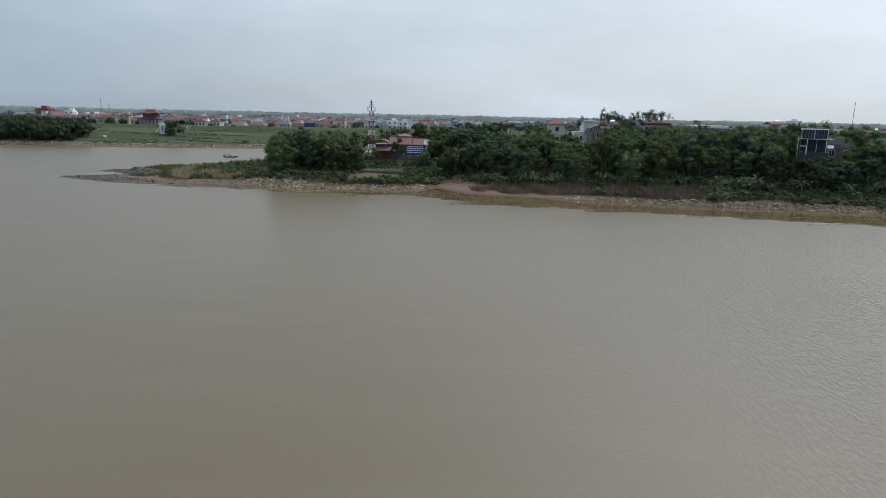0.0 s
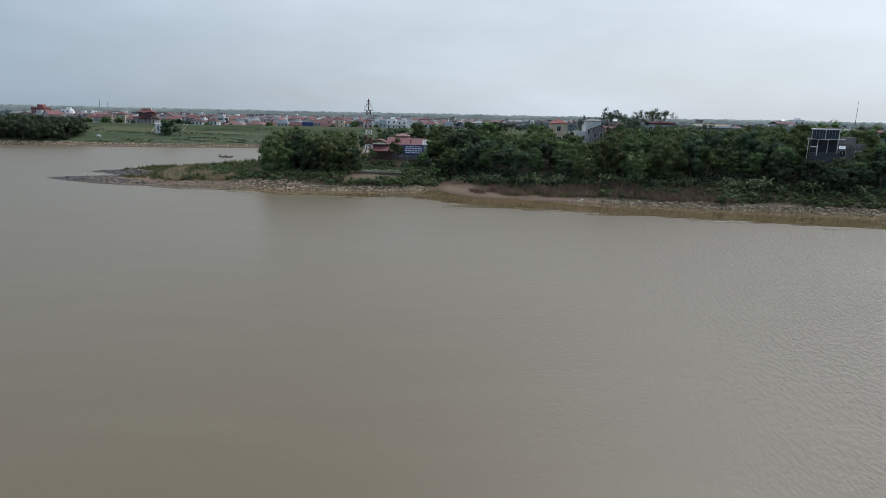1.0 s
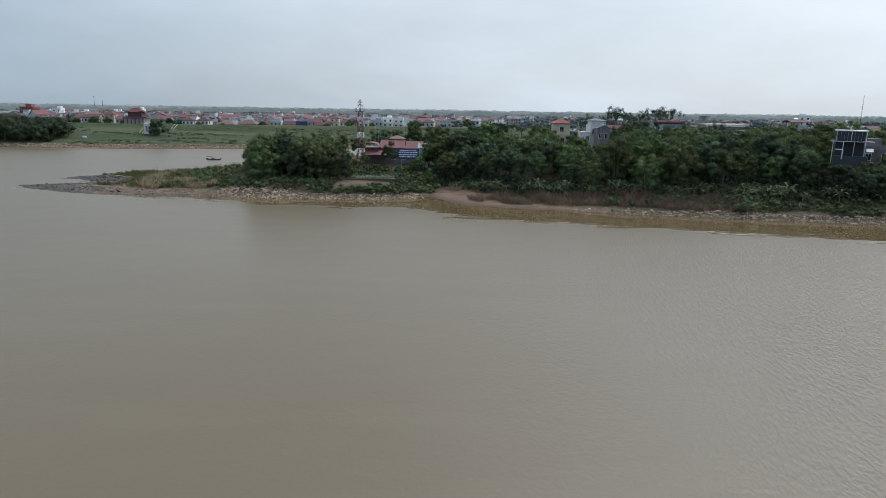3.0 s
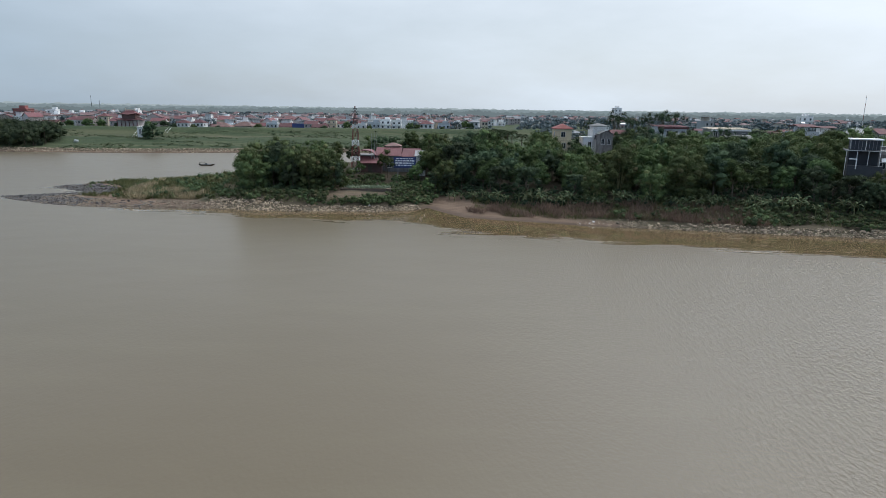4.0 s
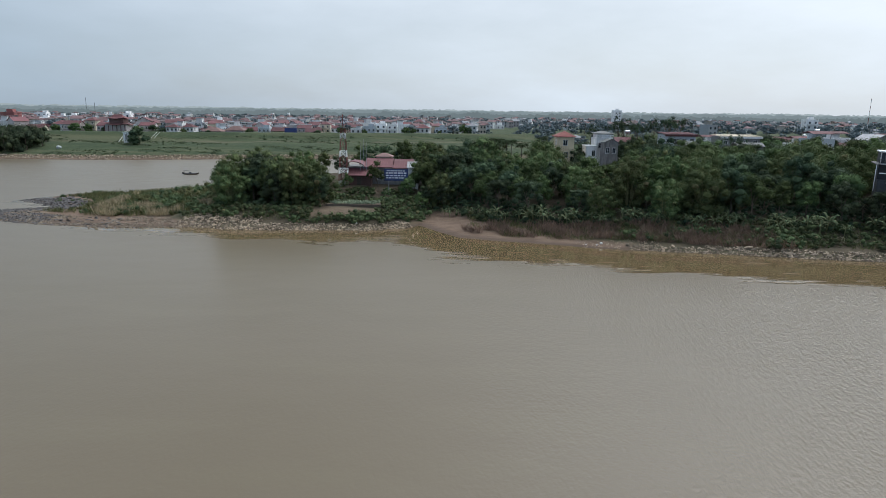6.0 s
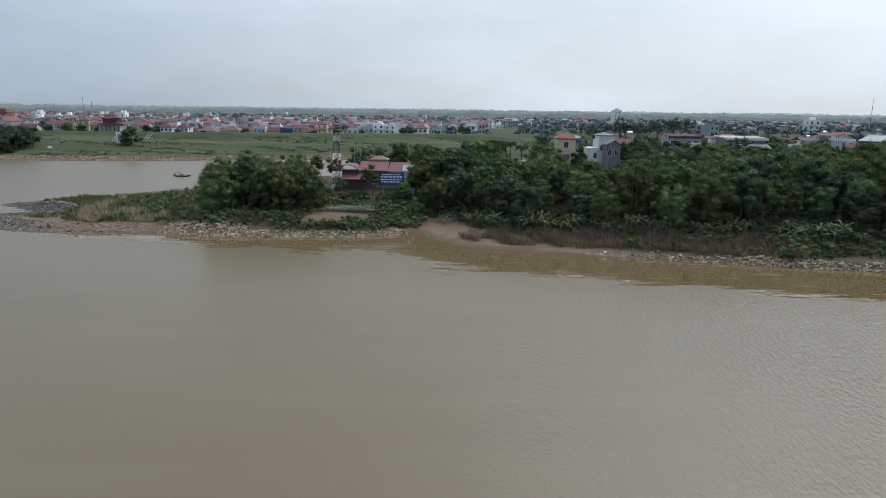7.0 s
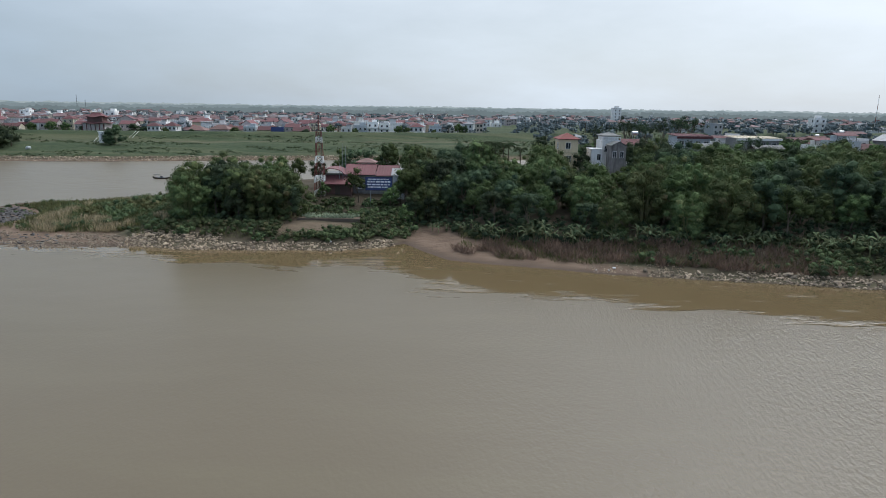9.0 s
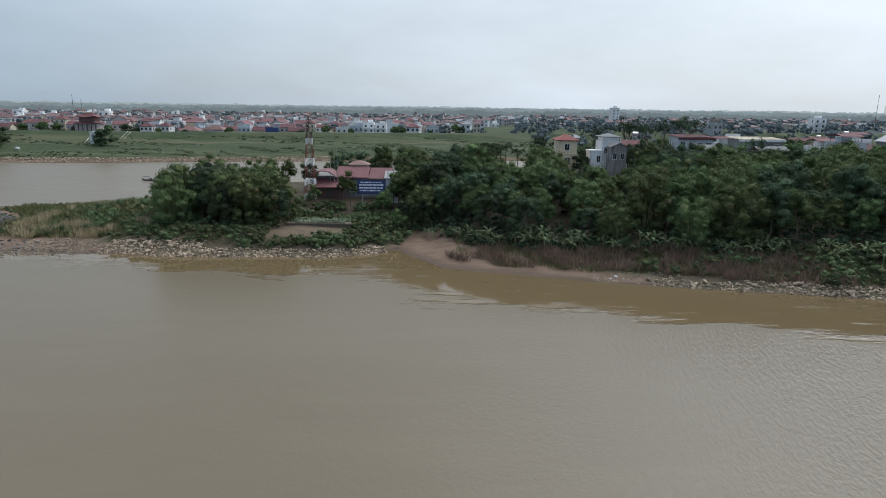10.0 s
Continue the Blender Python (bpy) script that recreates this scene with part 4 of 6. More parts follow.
left = scatter(rng, -43, -16, 148, 167, 3.5, thicket_left)
right = scatter(rng, -2, 124, 128, 198, 5.0, thicket_right)
right = [s for s in right if s[1] < 168 or (math.sin(s[0] * 3.7 + s[1] * 91.3) * 9137.1) % 1.0 > 0.5]
pick = lambda spots, a, b: [s for s in spots if a <= (math.sin(s[0] * 12.9898 + s[1] * 78.233) * 43758.5) % 1.0 < b]
stand(bamboos, pick(left, 0.0, 0.5) + pick(right, 0, 0.42), rng, (0.92, 1.08))
stand(broad, pick(right, 0.42, 0.74), rng)
stand(darks, [(3.5, 157, 0.72), (6.5, 160, 0.8), (9.5, 158.5, 0.78), (4, 164.5, 0.85), (8, 166, 0.85), (12, 161, 0.8), (13.5, 165.5, 0.82), (2.5, 171, 0.85), (7.5, 171, 0.88), (11.5, 169.5, 0.85), (16, 168, 0.85), (6, 176, 0.8), (9, 179, 0.85), (7.5, 186, 0.85), (10.5, 188, 0.82), (4.5, 182, 0.8), (25.5, 153.5, 0.75), (28.5, 155, 0.72), (26.5, 158.5, 0.66), (31, 158, 0.68), (28.5, 162.5, 0.6), (33, 161.5, 0.62), (24, 162, 0.58), (75, 134.5, 0.55), (73, 137, 0.7), (78, 134, 0.5), (81, 133.5, 0.5), (84.5, 132.5, 0.52), (71, 134, 0.7), (74, 141, 0.8), (71, 141, 0.85), (77, 132.6, 0.62), (79.5, 132.2, 0.64), (82, 131.6, 0.6), (84.6, 131.2, 0.6), (87, 131, 0.6), (78, 130.5, 0.5), (80.8, 130, 0.52), (83.5, 129.4, 0.5), (90.5, 131, 0.7), (54, 206, 0.9), (57.5, 208, 0.95), (53, 200, 0.72), (39.3, 200, 0.72), (62, 198, 0.8), (66, 200, 0.78), (70, 199, 0.8), (74.5, 201, 0.82), (79, 200, 0.9), (83, 204, 0.85), (87.5, 207, 0.8), (92, 206, 0.78), (96.5, 208, 0.8), (101, 210, 0.9), (105, 206, 0.95)] + pick(right, 0.74, 1.01) + [(x, y, 1.06 * k) for x, y, k in pick(left, 0.5, 1.01)], rng)

# trees round the station and the garden
yard = [make_tree("tree", 240 + k, 6.0, 1.9, 2.1, 20, 0.8, 90, 0.34, m, "round green tree beside the river station", "trees by the station", 0.12) for k, m in enumerate((M_TREE, M_DARK, M_TREE))]
stand(yard, [(-10.6, 163.6, 1.0), (-14.5, 181, 1.25), (-10.5, 183, 1.35), (-6.5, 182, 1.3), (-2.2, 180, 1.25), (-3, 170, 0.95), (-1.5, 164, 0.9), (-4.2, 159.5, 0.72), (0.5, 158, 0.8), (-0.8, 153.8, 0.66), (-24, 170, 1.0), (-20.5, 176, 0.9), (-2.6, 164.6, 1.05), (-3.8, 162.2, 0.7), (-0.5, 168.5, 1.1), (-17, 163, 0.55), (-28, 174, 1.0), (-34, 172, 1.0), (1.2, 175, 1.2), (2.5, 168, 1.15), (-8, 190, 1.2), (-18, 188, 1.15)], rng, (0.92, 1.08))

# palms behind the thicket and tall feathery trees by the long hall
palms = [make_palm(300 + k, 8.0, "slender areca palm above the thicket") for k in range(3)]
stand(palms, [(12, 180, 1.24), (14, 183, 1.28), (15.5, 181, 1.32), (17, 184, 1.3), (18.5, 181, 1.26), (20, 183, 1.24), (10, 184, 1.16), (22, 180, 1.18), (13, 178, 1.22), (16.5, 178.5, 1.28), (47, 176, 1.0), (50, 182, 1.05), (90, 190, 1.1), (95, 186, 1.1), (101, 194, 1.15), (108, 190, 1.1), (114, 196, 1.15), (72, 196, 1.0)], rng, (0.80, 0.88), 2)
talls = [make_tree("tree", 330 + k, 13.0, 4.3, 2.6, 26, 0.8, 60, 0.4, M_DARK, "tall dark tree with an open layered crown", "tall trees by the hall", 0.22, -0.3, 0.2, 0.35, 0.3) for k in range(2)]
stand(talls, [(58, 231, 1.1), (61.5, 234, 1.06), (66, 237, 0.98), (74, 230, 1.12), (78.5, 234, 1.1), (71, 236, 1.04), (84, 205, 0.8), (52, 240, 0.92)], rng, (0.98, 1.03))

# banana plants and broad-leaved bushes at the foot of the thicket
bananas = [make_banana(400 + k, 1.9, "banana plant with broad arching leaves") for k in range(3)]
spots = []
for x, off, k in ((12.5, 11.5, 1.0), (14, 10.5, 0.8), (19, 10.5, 1.1), (20.5, 12, 1.2), (22, 10.5, 1.1), (26, 10, 0.95), (27.5, 11.5, 1.0), (31.5, 9.5, 0.9), (36.5, 10, 1.05), (40, 9, 0.75), (47, 9, 0.8), (50, 9.5, 0.8), (52.5, 9.5, 1.0), (54, 10.5, 0.95), (60, 8.5, 1.0), (61.5, 9.5, 0.9), (66, 8.5, 1.05), (67.5, 9.5, 1.1), (69.5, 8, 0.8), (76, 8.5, 1.1), (78, 9.5, 1.1), (85, 8.5, 1.0), (92, 9, 1.1), (96, 8.5, 0.9), (9.5, 15, 0.85), (5, 154 - 140, 0.7)):
    y = float(np.interp(x, [q[0] for q in NEAR[12:25]], [q[1] for q in NEAR[12:25]])) + off
    spots += [(x, y, k), (x + 1.3, y + 0.9, 0.8 * k), (x - 1.1, y + 1.4, 0.9 * k)]
stand(bananas, spots, rng, (0.66, 0.98), 10)

shrubs = [make_shrub(500 + k, 1.7, "leafy green shrub on the river bank", M_SHRUB) for k in range(5)]


def bank_shrubs(x, y):
    d = shore_gap(x, y)
    if -46 < x < -22:
        return rng.uniform(0.6, 1.0) if 4.0 < d < 9.5 else 0
    if -22 <= x < 0:
        return rng.uniform(0.65, 1.05) if (2.4 < d < 5.4 or (x > -9 and d < 14 and d > 2.4)) else 0
    if 34 < x < 125:
        return rng.uniform(0.55, 1.0) * (1.0 if x > 56 or rng.uniform() < 0.35 else 0) if 2.4 < d < 12 else 0
    if 0 <= x <= 34:
        return rng.uniform(0.5, 0.9) if 10 < d < 13 and x > 11 else 0
    return 0


spots = scatter(rng, -46, 100, 112, 160, 2.05, bank_shrubs)
spots += scatter(rng, -25, 0, 141, 150, 1.5, lambda x, y: rng.uniform(0.45, 0.75) if 2.2 < shore_gap(x, y) < 4.8 else 0)
spots += scatter(rng, -20, 1, 155.8, 164.5, 2.1, lambda x, y: rng.uniform(0.5, 0.85))
spots += [(-21.5, 151.5, 0.7), (-23, 156, 0.6), (-17, 158, 0.8), (-15, 157.5, 0.75), (-13, 158, 0.8), (-11, 157.2, 0.85), (-9, 157.5, 0.9), (-7.2, 156, 0.9), (-16, 160.5, 0.8), (-13.5, 161, 0.75), (-19.5, 160, 0.6), (-6.5, 152.5, 0.85), (-5, 150, 0.8), (-22, 161, 0.9)]
stand(shrubs, spots, rng, (0.85, 1.2), 5)


def spit_growth(x, y):
    d = shore_gap(x, y)
    return rng.uniform(0.6, 1.0) * (1.5 if x > -62 else 1.0 if x > -72 else 0.75) if d > 9 and -86 < x < -43 and rng.uniform() < 0.62 else (rng.uniform(0.4, 0.6) if x < -60 and y > 163 and d > 3 and rng.uniform() < 0.7 else 0)


olive, brown = Heap(), Heap()
for x, y, k in scatter(rng, -90, -42, 146, 192, 2.0, spit_growth):
    k *= rng.uniform(0.6, 1.35)
    c = np.array([x, y, on_land(x, y) + 0.35 * k]) + rng.normal(size=(6, 3)) * np.array([0.6, 0.6, 0.22]) * k
    tufts(olive if rng.uniform() < 0.6 else brown, rng, c, k * rng.uniform(0.45, 0.8, 6), 130 / k, 0.22, 0.1, 0.6)
tagged(new("spit_scrub", olive.mesh("spit_scrub", M_SHRUB)), "low olive scrub on the spit", "scrub", kind="stuff")
tagged(new("dry_scrub", brown.mesh("dry_scrub", M_GRASS)), "dry yellowish scrub on the spit", "scrub", kind="stuff")


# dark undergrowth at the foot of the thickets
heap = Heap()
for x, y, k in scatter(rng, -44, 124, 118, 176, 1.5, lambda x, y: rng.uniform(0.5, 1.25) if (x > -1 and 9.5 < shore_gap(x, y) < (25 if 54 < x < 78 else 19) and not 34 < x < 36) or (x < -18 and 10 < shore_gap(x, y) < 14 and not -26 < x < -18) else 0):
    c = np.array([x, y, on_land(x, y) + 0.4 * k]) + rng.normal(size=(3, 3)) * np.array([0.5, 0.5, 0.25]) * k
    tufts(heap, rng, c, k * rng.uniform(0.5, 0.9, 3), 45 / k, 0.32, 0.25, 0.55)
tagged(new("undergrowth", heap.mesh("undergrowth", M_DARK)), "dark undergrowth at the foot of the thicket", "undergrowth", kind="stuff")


# ---- reeds, grass ----
def field_of_blades(name, rng, n, box, keep, length, width, material, label, category, lean=0.42):
    x0, x1, y0, y1 = box
    px, py = rng.uniform(x0, x1, n), rng.uniform(y0, y1, n)
    z, dn, df = land(px, py)
    ok = keep(px, py, dn, df, z)
    px, py, z = px[ok], py[ok], z[ok]
    k = len(px)
    d = unit(np.stack([rng.normal(size=k) * lean, rng.normal(size=k) * lean, np.ones(k)], -1))
    v, f = blades(np.stack([px, py, z - 0.05], -1), d, rng.uniform(length[0], length[1], k), rng.uniform(width[0], width[1], k), rng, -0.0)
    return tagged(new(name, mesh_of(name, v, f.tolist(), material)), label, category, kind="stuff")


clump = lambda px, py, s, seed, cut: wobble(px, py, s, seed) + 0.5 * wobble(px, py, s * 0.3, seed + 4) > cut
field_of_blades("reeds", rng, 60000, (6, 62, 122, 150), lambda x, y, dn, df, z: ((dn > np.where(x > 36, 1.9, 3.2)) & (dn < np.where(x < 12, 6.2, 10)) & (clump(x, y, 2.6, 1.0, -0.25) | (x < 12)) & (x + 0.25 * dn < 60)) & ((x > 13.5) | ((x > 7.4) & (x < 10.6) & (dn > 1.6) & (dn < 4.4)) | ((dn > 5) & (x > 11))), (0.5, 1.75), (0.07, 0.14), M_REED, "tall dry brown reeds on the shore", "reeds", 0.6)
field_of_blades("grass", rng, 40000, (-92, -40, 140, 192), lambda x, y, dn, df, z: (dn > 8.5) & clump(x, y, 5, 2.0, -0.35), (0.5, 1.5), (0.07, 0.13), M_GRASS, "tall grass on the spit", "grass")
field_of_blades("reeds", rng, 26000, (-68, -42, 146, 180), lambda x, y, dn, df, z: (dn > 8) & (dn < 17) & clump(x, y, 4, 5.0, 0.0), (0.9, 1.8), (0.07, 0.12), M_REED, "dry brown reeds on the spit", "reeds")
field_of_blades("plume_grass", rng, 16000, (34, 74, 122, 138), lambda x, y, dn, df, z: (dn > 5.0) & (dn < 8.5) & clump(x, y, 2.4, 6.0, 0.62), (0.5, 1.2), (0.05, 0.10), M_PLUME, "pale feathery plume grass on the bank", "grass", 0.9)
field_of_blades("grass", rng, 26000, (8.5, 62, 122, 152), lambda x, y, dn, df, z: (dn > np.where(x < 14, 5.5, 2.6)) & (dn < 11) & clump(x, y, 2.2, 3.0, -0.05), (0.5, 1.4), (0.07, 0.13), M_GRASS, "olive grass among the reeds", "grass", 0.6)
field_of_blades("grass", rng, 60000, (-46, 125, 112, 156), lambda x, y, dn, df, z: (dn > 3.0) & (dn < 13) & ((x < -1) | (x > 30)) & ~((x > -22.5) & (x < -6) & (dn > 4.2) & (dn < 11)) & clump(x, y, 3, 7.0, -0.3), (0.35, 1.0), (0.06, 0.12), M_GRASS, "rough grass on the river bank", "grass")


# ---- stones ----
def stone_points(rng, flat=0.6, fine=True):
    """One broken stone: points and triangles about the origin, one metre across."""
    v, f = ICO_V, ICO_F
    if fine:
        mids, nv, nf = {}, [tuple(p) for p in v], []

        def mid(a, b):
            key = (min(a, b), max(a, b))
            if key not in mids:
                mids[key] = len(nv)
                nv.append(tuple(unit(v[a] + v[b])))
            return mids[key]
        for a, b, c in f:
            ab, bc, ca = mid(a, b), mid(b, c), mid(c, a)
            nf += [(a, ab, ca), (b, bc, ab), (c, ca, bc), (ab, bc, ca)]
        v, f = np.array(nv), np.array(nf)
    cuts = unit(rng.normal(size=(9, 3)))
    v = v.copy()
    for c in cuts:
        k = v @ c
        v -= np.maximum(k - rng.uniform(0.36, 0.72), 0)[:, None] * c
    v *= np.array([rng.uniform(0.8, 1.25), rng.uniform(0.6, 0.9), flat * rng.uniform(0.7, 1.2)]) * 0.6
    return v + rng.normal(size=v.shape) * 0.012, f


def turned(v, rng, s):
    a = rng.uniform(0, math.tau)
    b = rng.normal() * 0.35
    ca, sa, cb, sb = math.cos(a), math.sin(a), math.cos(b), math.sin(b)
    m = np.array([[ca, -sa, 0], [sa, ca, 0], [0, 0, 1]]) @ np.array([[1, 0, 0], [0, cb, -sb], [0, sb, cb]])
    return v @ m.T * s


def stone_bank(name, rng, n_part, n_rest, box, keep, size, label, material):
    """A bank of tipped stone: the larger stones singly, the rest joined."""
    x0, x1, y0, y1 = box
    px, py = rng.uniform(x0, x1, 60000), rng.uniform(y0, y1, 60000)
    z, dn, df = land(px, py)
    ok = np.flatnonzero(keep(px, py, dn, df))[:n_part + n_rest]
    root = anchor(name, pose(0, 0, 0), label, "riprap", kind="structure")
    kinds = [mesh_of("stone", *stone_points(rng), material) for _ in range(8)]
    heap = Heap()
    for k, i in enumerate(ok):
        s = size[0] + (size[1] - size[0]) * rng.uniform() ** 2.2
        lift = z[i] + 0.12 * s
        if k < n_part:
            st = part("stone", kinds[k % 8], None, root)
            st.matrix_basis = pose(px[i], py[i], lift, rng.normal() * 18, rng.normal() * 18, rng.uniform(0, 360)) @ Matrix.Scale(s * 1.15, 4)
        else:
            v, f = stone_points(rng, fine=False)
            heap.add(turned(v, rng, s * 0.75) + np.array([px[i], py[i], lift]), f)
    if heap.n:
        tagged(part("stones", heap.mesh("stones", material), None, root), kind="stuff")
    return root


stone_bank("stone_revetment", rng, 300, 1300, (-46, 0, 138, 152), lambda x, y, dn, df: (dn > -0.5) & (dn < np.where(x < -30, 4.6, 2.0)) & (x + 0.4 * (y - 141) < -0.5), (0.25, 0.95), "pale broken stones tipped along the bank", M_STONE)
stone_bank("stone_revetment", rng, 300, 2300, (34, 128, 110, 132), lambda x, y, dn, df: (dn > -0.3) & (dn < np.where(x < 46, 1.2, 2.0)), (0.28, 0.9), "grey broken stones along the water's edge", M_STONE)


def loose_stones(name, rng, n, box, keep, size, flat, material, label):
    x0, x1, y0, y1 = box
    px, py = rng.uniform(x0, x1, n * 12), rng.uniform(y0, y1, n * 12)
    z, dn, df = land(px, py)
    ok = np.flatnonzero(keep(px, py, dn, df))[:n]
    heap = Heap()
    for i in ok:
        v, f = stone_points(rng, flat, fine=False)
        heap.add(turned(v, rng, rng.uniform(*size)) + np.array([px[i], py[i], z[i] + 0.02]), f)
    return tagged(new(name, heap.mesh(name, material)), label, "stones", kind="stuff")


loose_stones("dark_stones", rng, 2600, (-96, -56, 140, 175), lambda x, y, dn, df: (dn > -0.8) & (dn < 7) & (((x < -72) & (rng.uniform(size=x.shape) < 0.9)) | (rng.uniform(size=x.shape) < 0.12)), (0.35, 1.1), 0.3, M_DARKSTONE, "flat dark wet stones on the spit")
loose_stones("shore_pebbles", rng, 2600, (-84, -40, 138, 160), lambda x, y, dn, df: (dn > -0.7) & (dn < 8) & clump(x, y, 5, 9.0, -0.2), (0.2, 0.6), 0.5, M_STONE, "pale pebbles and broken stone on the flat shore")
loose_stones("shallow_stones", rng, 160, (-62, -20, 136, 143), lambda x, y, dn, df: (dn > -2.6) & (dn < 0), (0.3, 0.75), 0.75, M_STONE, "stones standing in the shallow water")
loose_stones("far_bank_stones", rng, 2600, (-330, -20, 268, 325), lambda x, y, dn, df: (df > -0.3) & (df < 3.4), (0.5, 1.4), 0.6, M_STONE, "pale stones along the far bank")
loose_stones("shore_gravel", rng, 240, (24, 40, 126, 132), lambda x, y, dn, df: (dn > 0.2) & (dn < 3.2) & clump(x, y, 1.5, 9.0, 0.0), (0.12, 0.32), 0.6, M_STONE, "scattered stones on the wet sand")


def rag(x, y, s, seed):
    """A crumpled scrap of white plastic."""
    r = np.random.default_rng(seed)
    v = ICO_V * np.array([0.5, 0.35, 0.3]) * r.uniform(0.5, 1.2, (12, 1)) * s
    tagged(place(new("plastic_bag", mesh_of("plastic_bag", v, ICO_F.tolist(), M_WHITE)), x, y, on_land(x, y) + 0.2 * s), "crumpled white plastic bag on the shore", "litter", "litter on the shore")


for k, (x, y, s) in enumerate(((30, 130, 0.6), (29.2, 129.6, 0.35), (27.5, 129.9, 0.3), (-12.3, 142.9, 0.7), (44, 127.2, 0.4), (-166.9, 304, 2.6))):
    rag(x, y, s, 700 + k)

# ---- river station: tower, house, board, garden ----
def signal_tower(x, y, z0):
    root = anchor("signal_tower", pose(x, y, z0), "red and white banded steel lattice signal tower", "tower")
    half = lambda z: 1.02 + (0.44 - 1.02) * z / 12.6
    levels = [0, 1.1, 2.7, 3.9, 6.4, 7.7, 10.3, 11.4, 12.6]
    for k, (a, b) in enumerate(zip(levels, levels[1:])):
        white = k % 2 == 0
        mat = M_TOWERWHITE if white else M_TOWERRED
        ha, hb = half(a), half(b)
        corners = [(sx, sy) for sx, sy in ((-1, -1), (1, -1), (1, 1), (-1, 1))]
        for sx, sy in corners:
            part("leg", rods([((sx * ha, sy * ha, a), (sx * hb, sy * hb, b))], 0.075 if white else 0.055, 6), mat, root)
        segs = []
        for (ax, ay), (bx, by) in zip(corners, corners[1:] + corners[:1]):
            segs += [((ax * ha, ay * ha, a), (bx * hb, by * hb, b)), ((bx * ha, by * ha, a), (ax * hb, ay * hb, b)), ((ax * hb, ay * hb, b), (bx * hb, by * hb, b))]
        part("lattice", rods(segs, 0.06 if white else 0.035, 4), mat, root)
    part("platform", boxes([(-1.0, -1.0, 12.6, 1.0, 1.0, 12.72)]), M_STEEL, root)
    rail = [((sx, -1, 12.7), (sx, -1, 13.5)) for sx in (-1, 0, 1)] + [((sx, 1, 12.7), (sx, 1, 13.5)) for sx in (-1, 0, 1)]
    rail += [((-1, -1, 13.5), (1, -1, 13.5)), ((1, -1, 13.5), (1, 1, 13.5)), ((1, 1, 13.5), (-1, 1, 13.5)), ((-1, 1, 13.5), (-1, -1, 13.5))]
    part("railing", rods(rail, 0.045, 4), M_STEEL, root)
    part("mast", rods([((0, 0, 12.7), (0, 0, 15.1))], 0.09, 6), M_TOWERRED, root)
    part("signal_arm", rods([((-0.85, 0, 14.2), (0.85, 0, 14.2)), ((-0.6, 0, 13.7), (0, 0, 14.6)), ((0.6, 0, 13.7), (0, 0, 14.6)), ((-0.5, 0, 15.0), (0.5, 0, 14.7)), ((0.5, 0, 15.0), (-0.5, 0, 14.7))], 0.07, 4), M_STEEL, root)
    part("lamp", rods([((0, 0, 15.1), (0, 0, 15.45))], 0.16, 8), M_TOWERRED, root)
    part("ladder", rods([((0.25, -1.1, 0), (0.25, -0.5, 12.6)), ((0.6, -1.1, 0), (0.6, -0.5, 12.6))] + [((0.25, -1.1 + 0.6 * k / 30, 12.6 * k / 30), (0.6, -1.1 + 0.6 * k / 30, 12.6 * k / 30)) for k in range(1, 30)], 0.022, 4), M_STEEL, root)
    part("footing", boxes([(-1.5, -1.5, -0.8, 1.5, 1.5, 0.05)]), M_GREYWALL, root)


signal_tower(-18.4, 166.2, 5.0)


def slope_bm(x0, x1, y0, z0, y1, z1, t=0.1):
    """A pitched sheet."""
    bm = bmesh.new()

    def slab(a, b, up0, up1):
        v = [bm.verts.new(p) for p in ((a, y0, z0 + up0), (b, y0, z0 + up0), (b, y1, z1 + up0), (a, y1, z1 + up0), (a, y0, z0 + up1), (b, y0, z0 + up1), (b, y1, z1 + up1), (a, y1, z1 + up1))]
        for f in ((3, 2, 1, 0), (4, 5, 6, 7), (0, 1, 5, 4), (1, 2, 6, 5), (2, 3, 7, 6), (3, 0, 4, 7)):
            bm.faces.new([v[i] for i in f])
    slab(x0, x1, 0, t)
    return bm


def sheet_roof(name, material, root, x0, x1, y0, z0, y1, z1, label=""):
    """A sheet roof: the pitched sheet, and its raised ribs under it as parts."""
    roof = part(name, slope_bm(x0, x1, y0, z0, y1, z1), material, root, label)
    rib = bpy.data.meshes.new("rib")
    bm = slope_bm(-0.04, 0.04, y0, z0 + 0.1, y1, z1 + 0.1, 0.05)
    bm.to_mesh(rib)
    bm.free()
    n = int((x1 - x0) / 0.5)
    for k in range(n):
        part("rib", rib, material, roof).location = (x0 + (k + 0.5) * (x1 - x0) / n, 0, 0)
    return roof


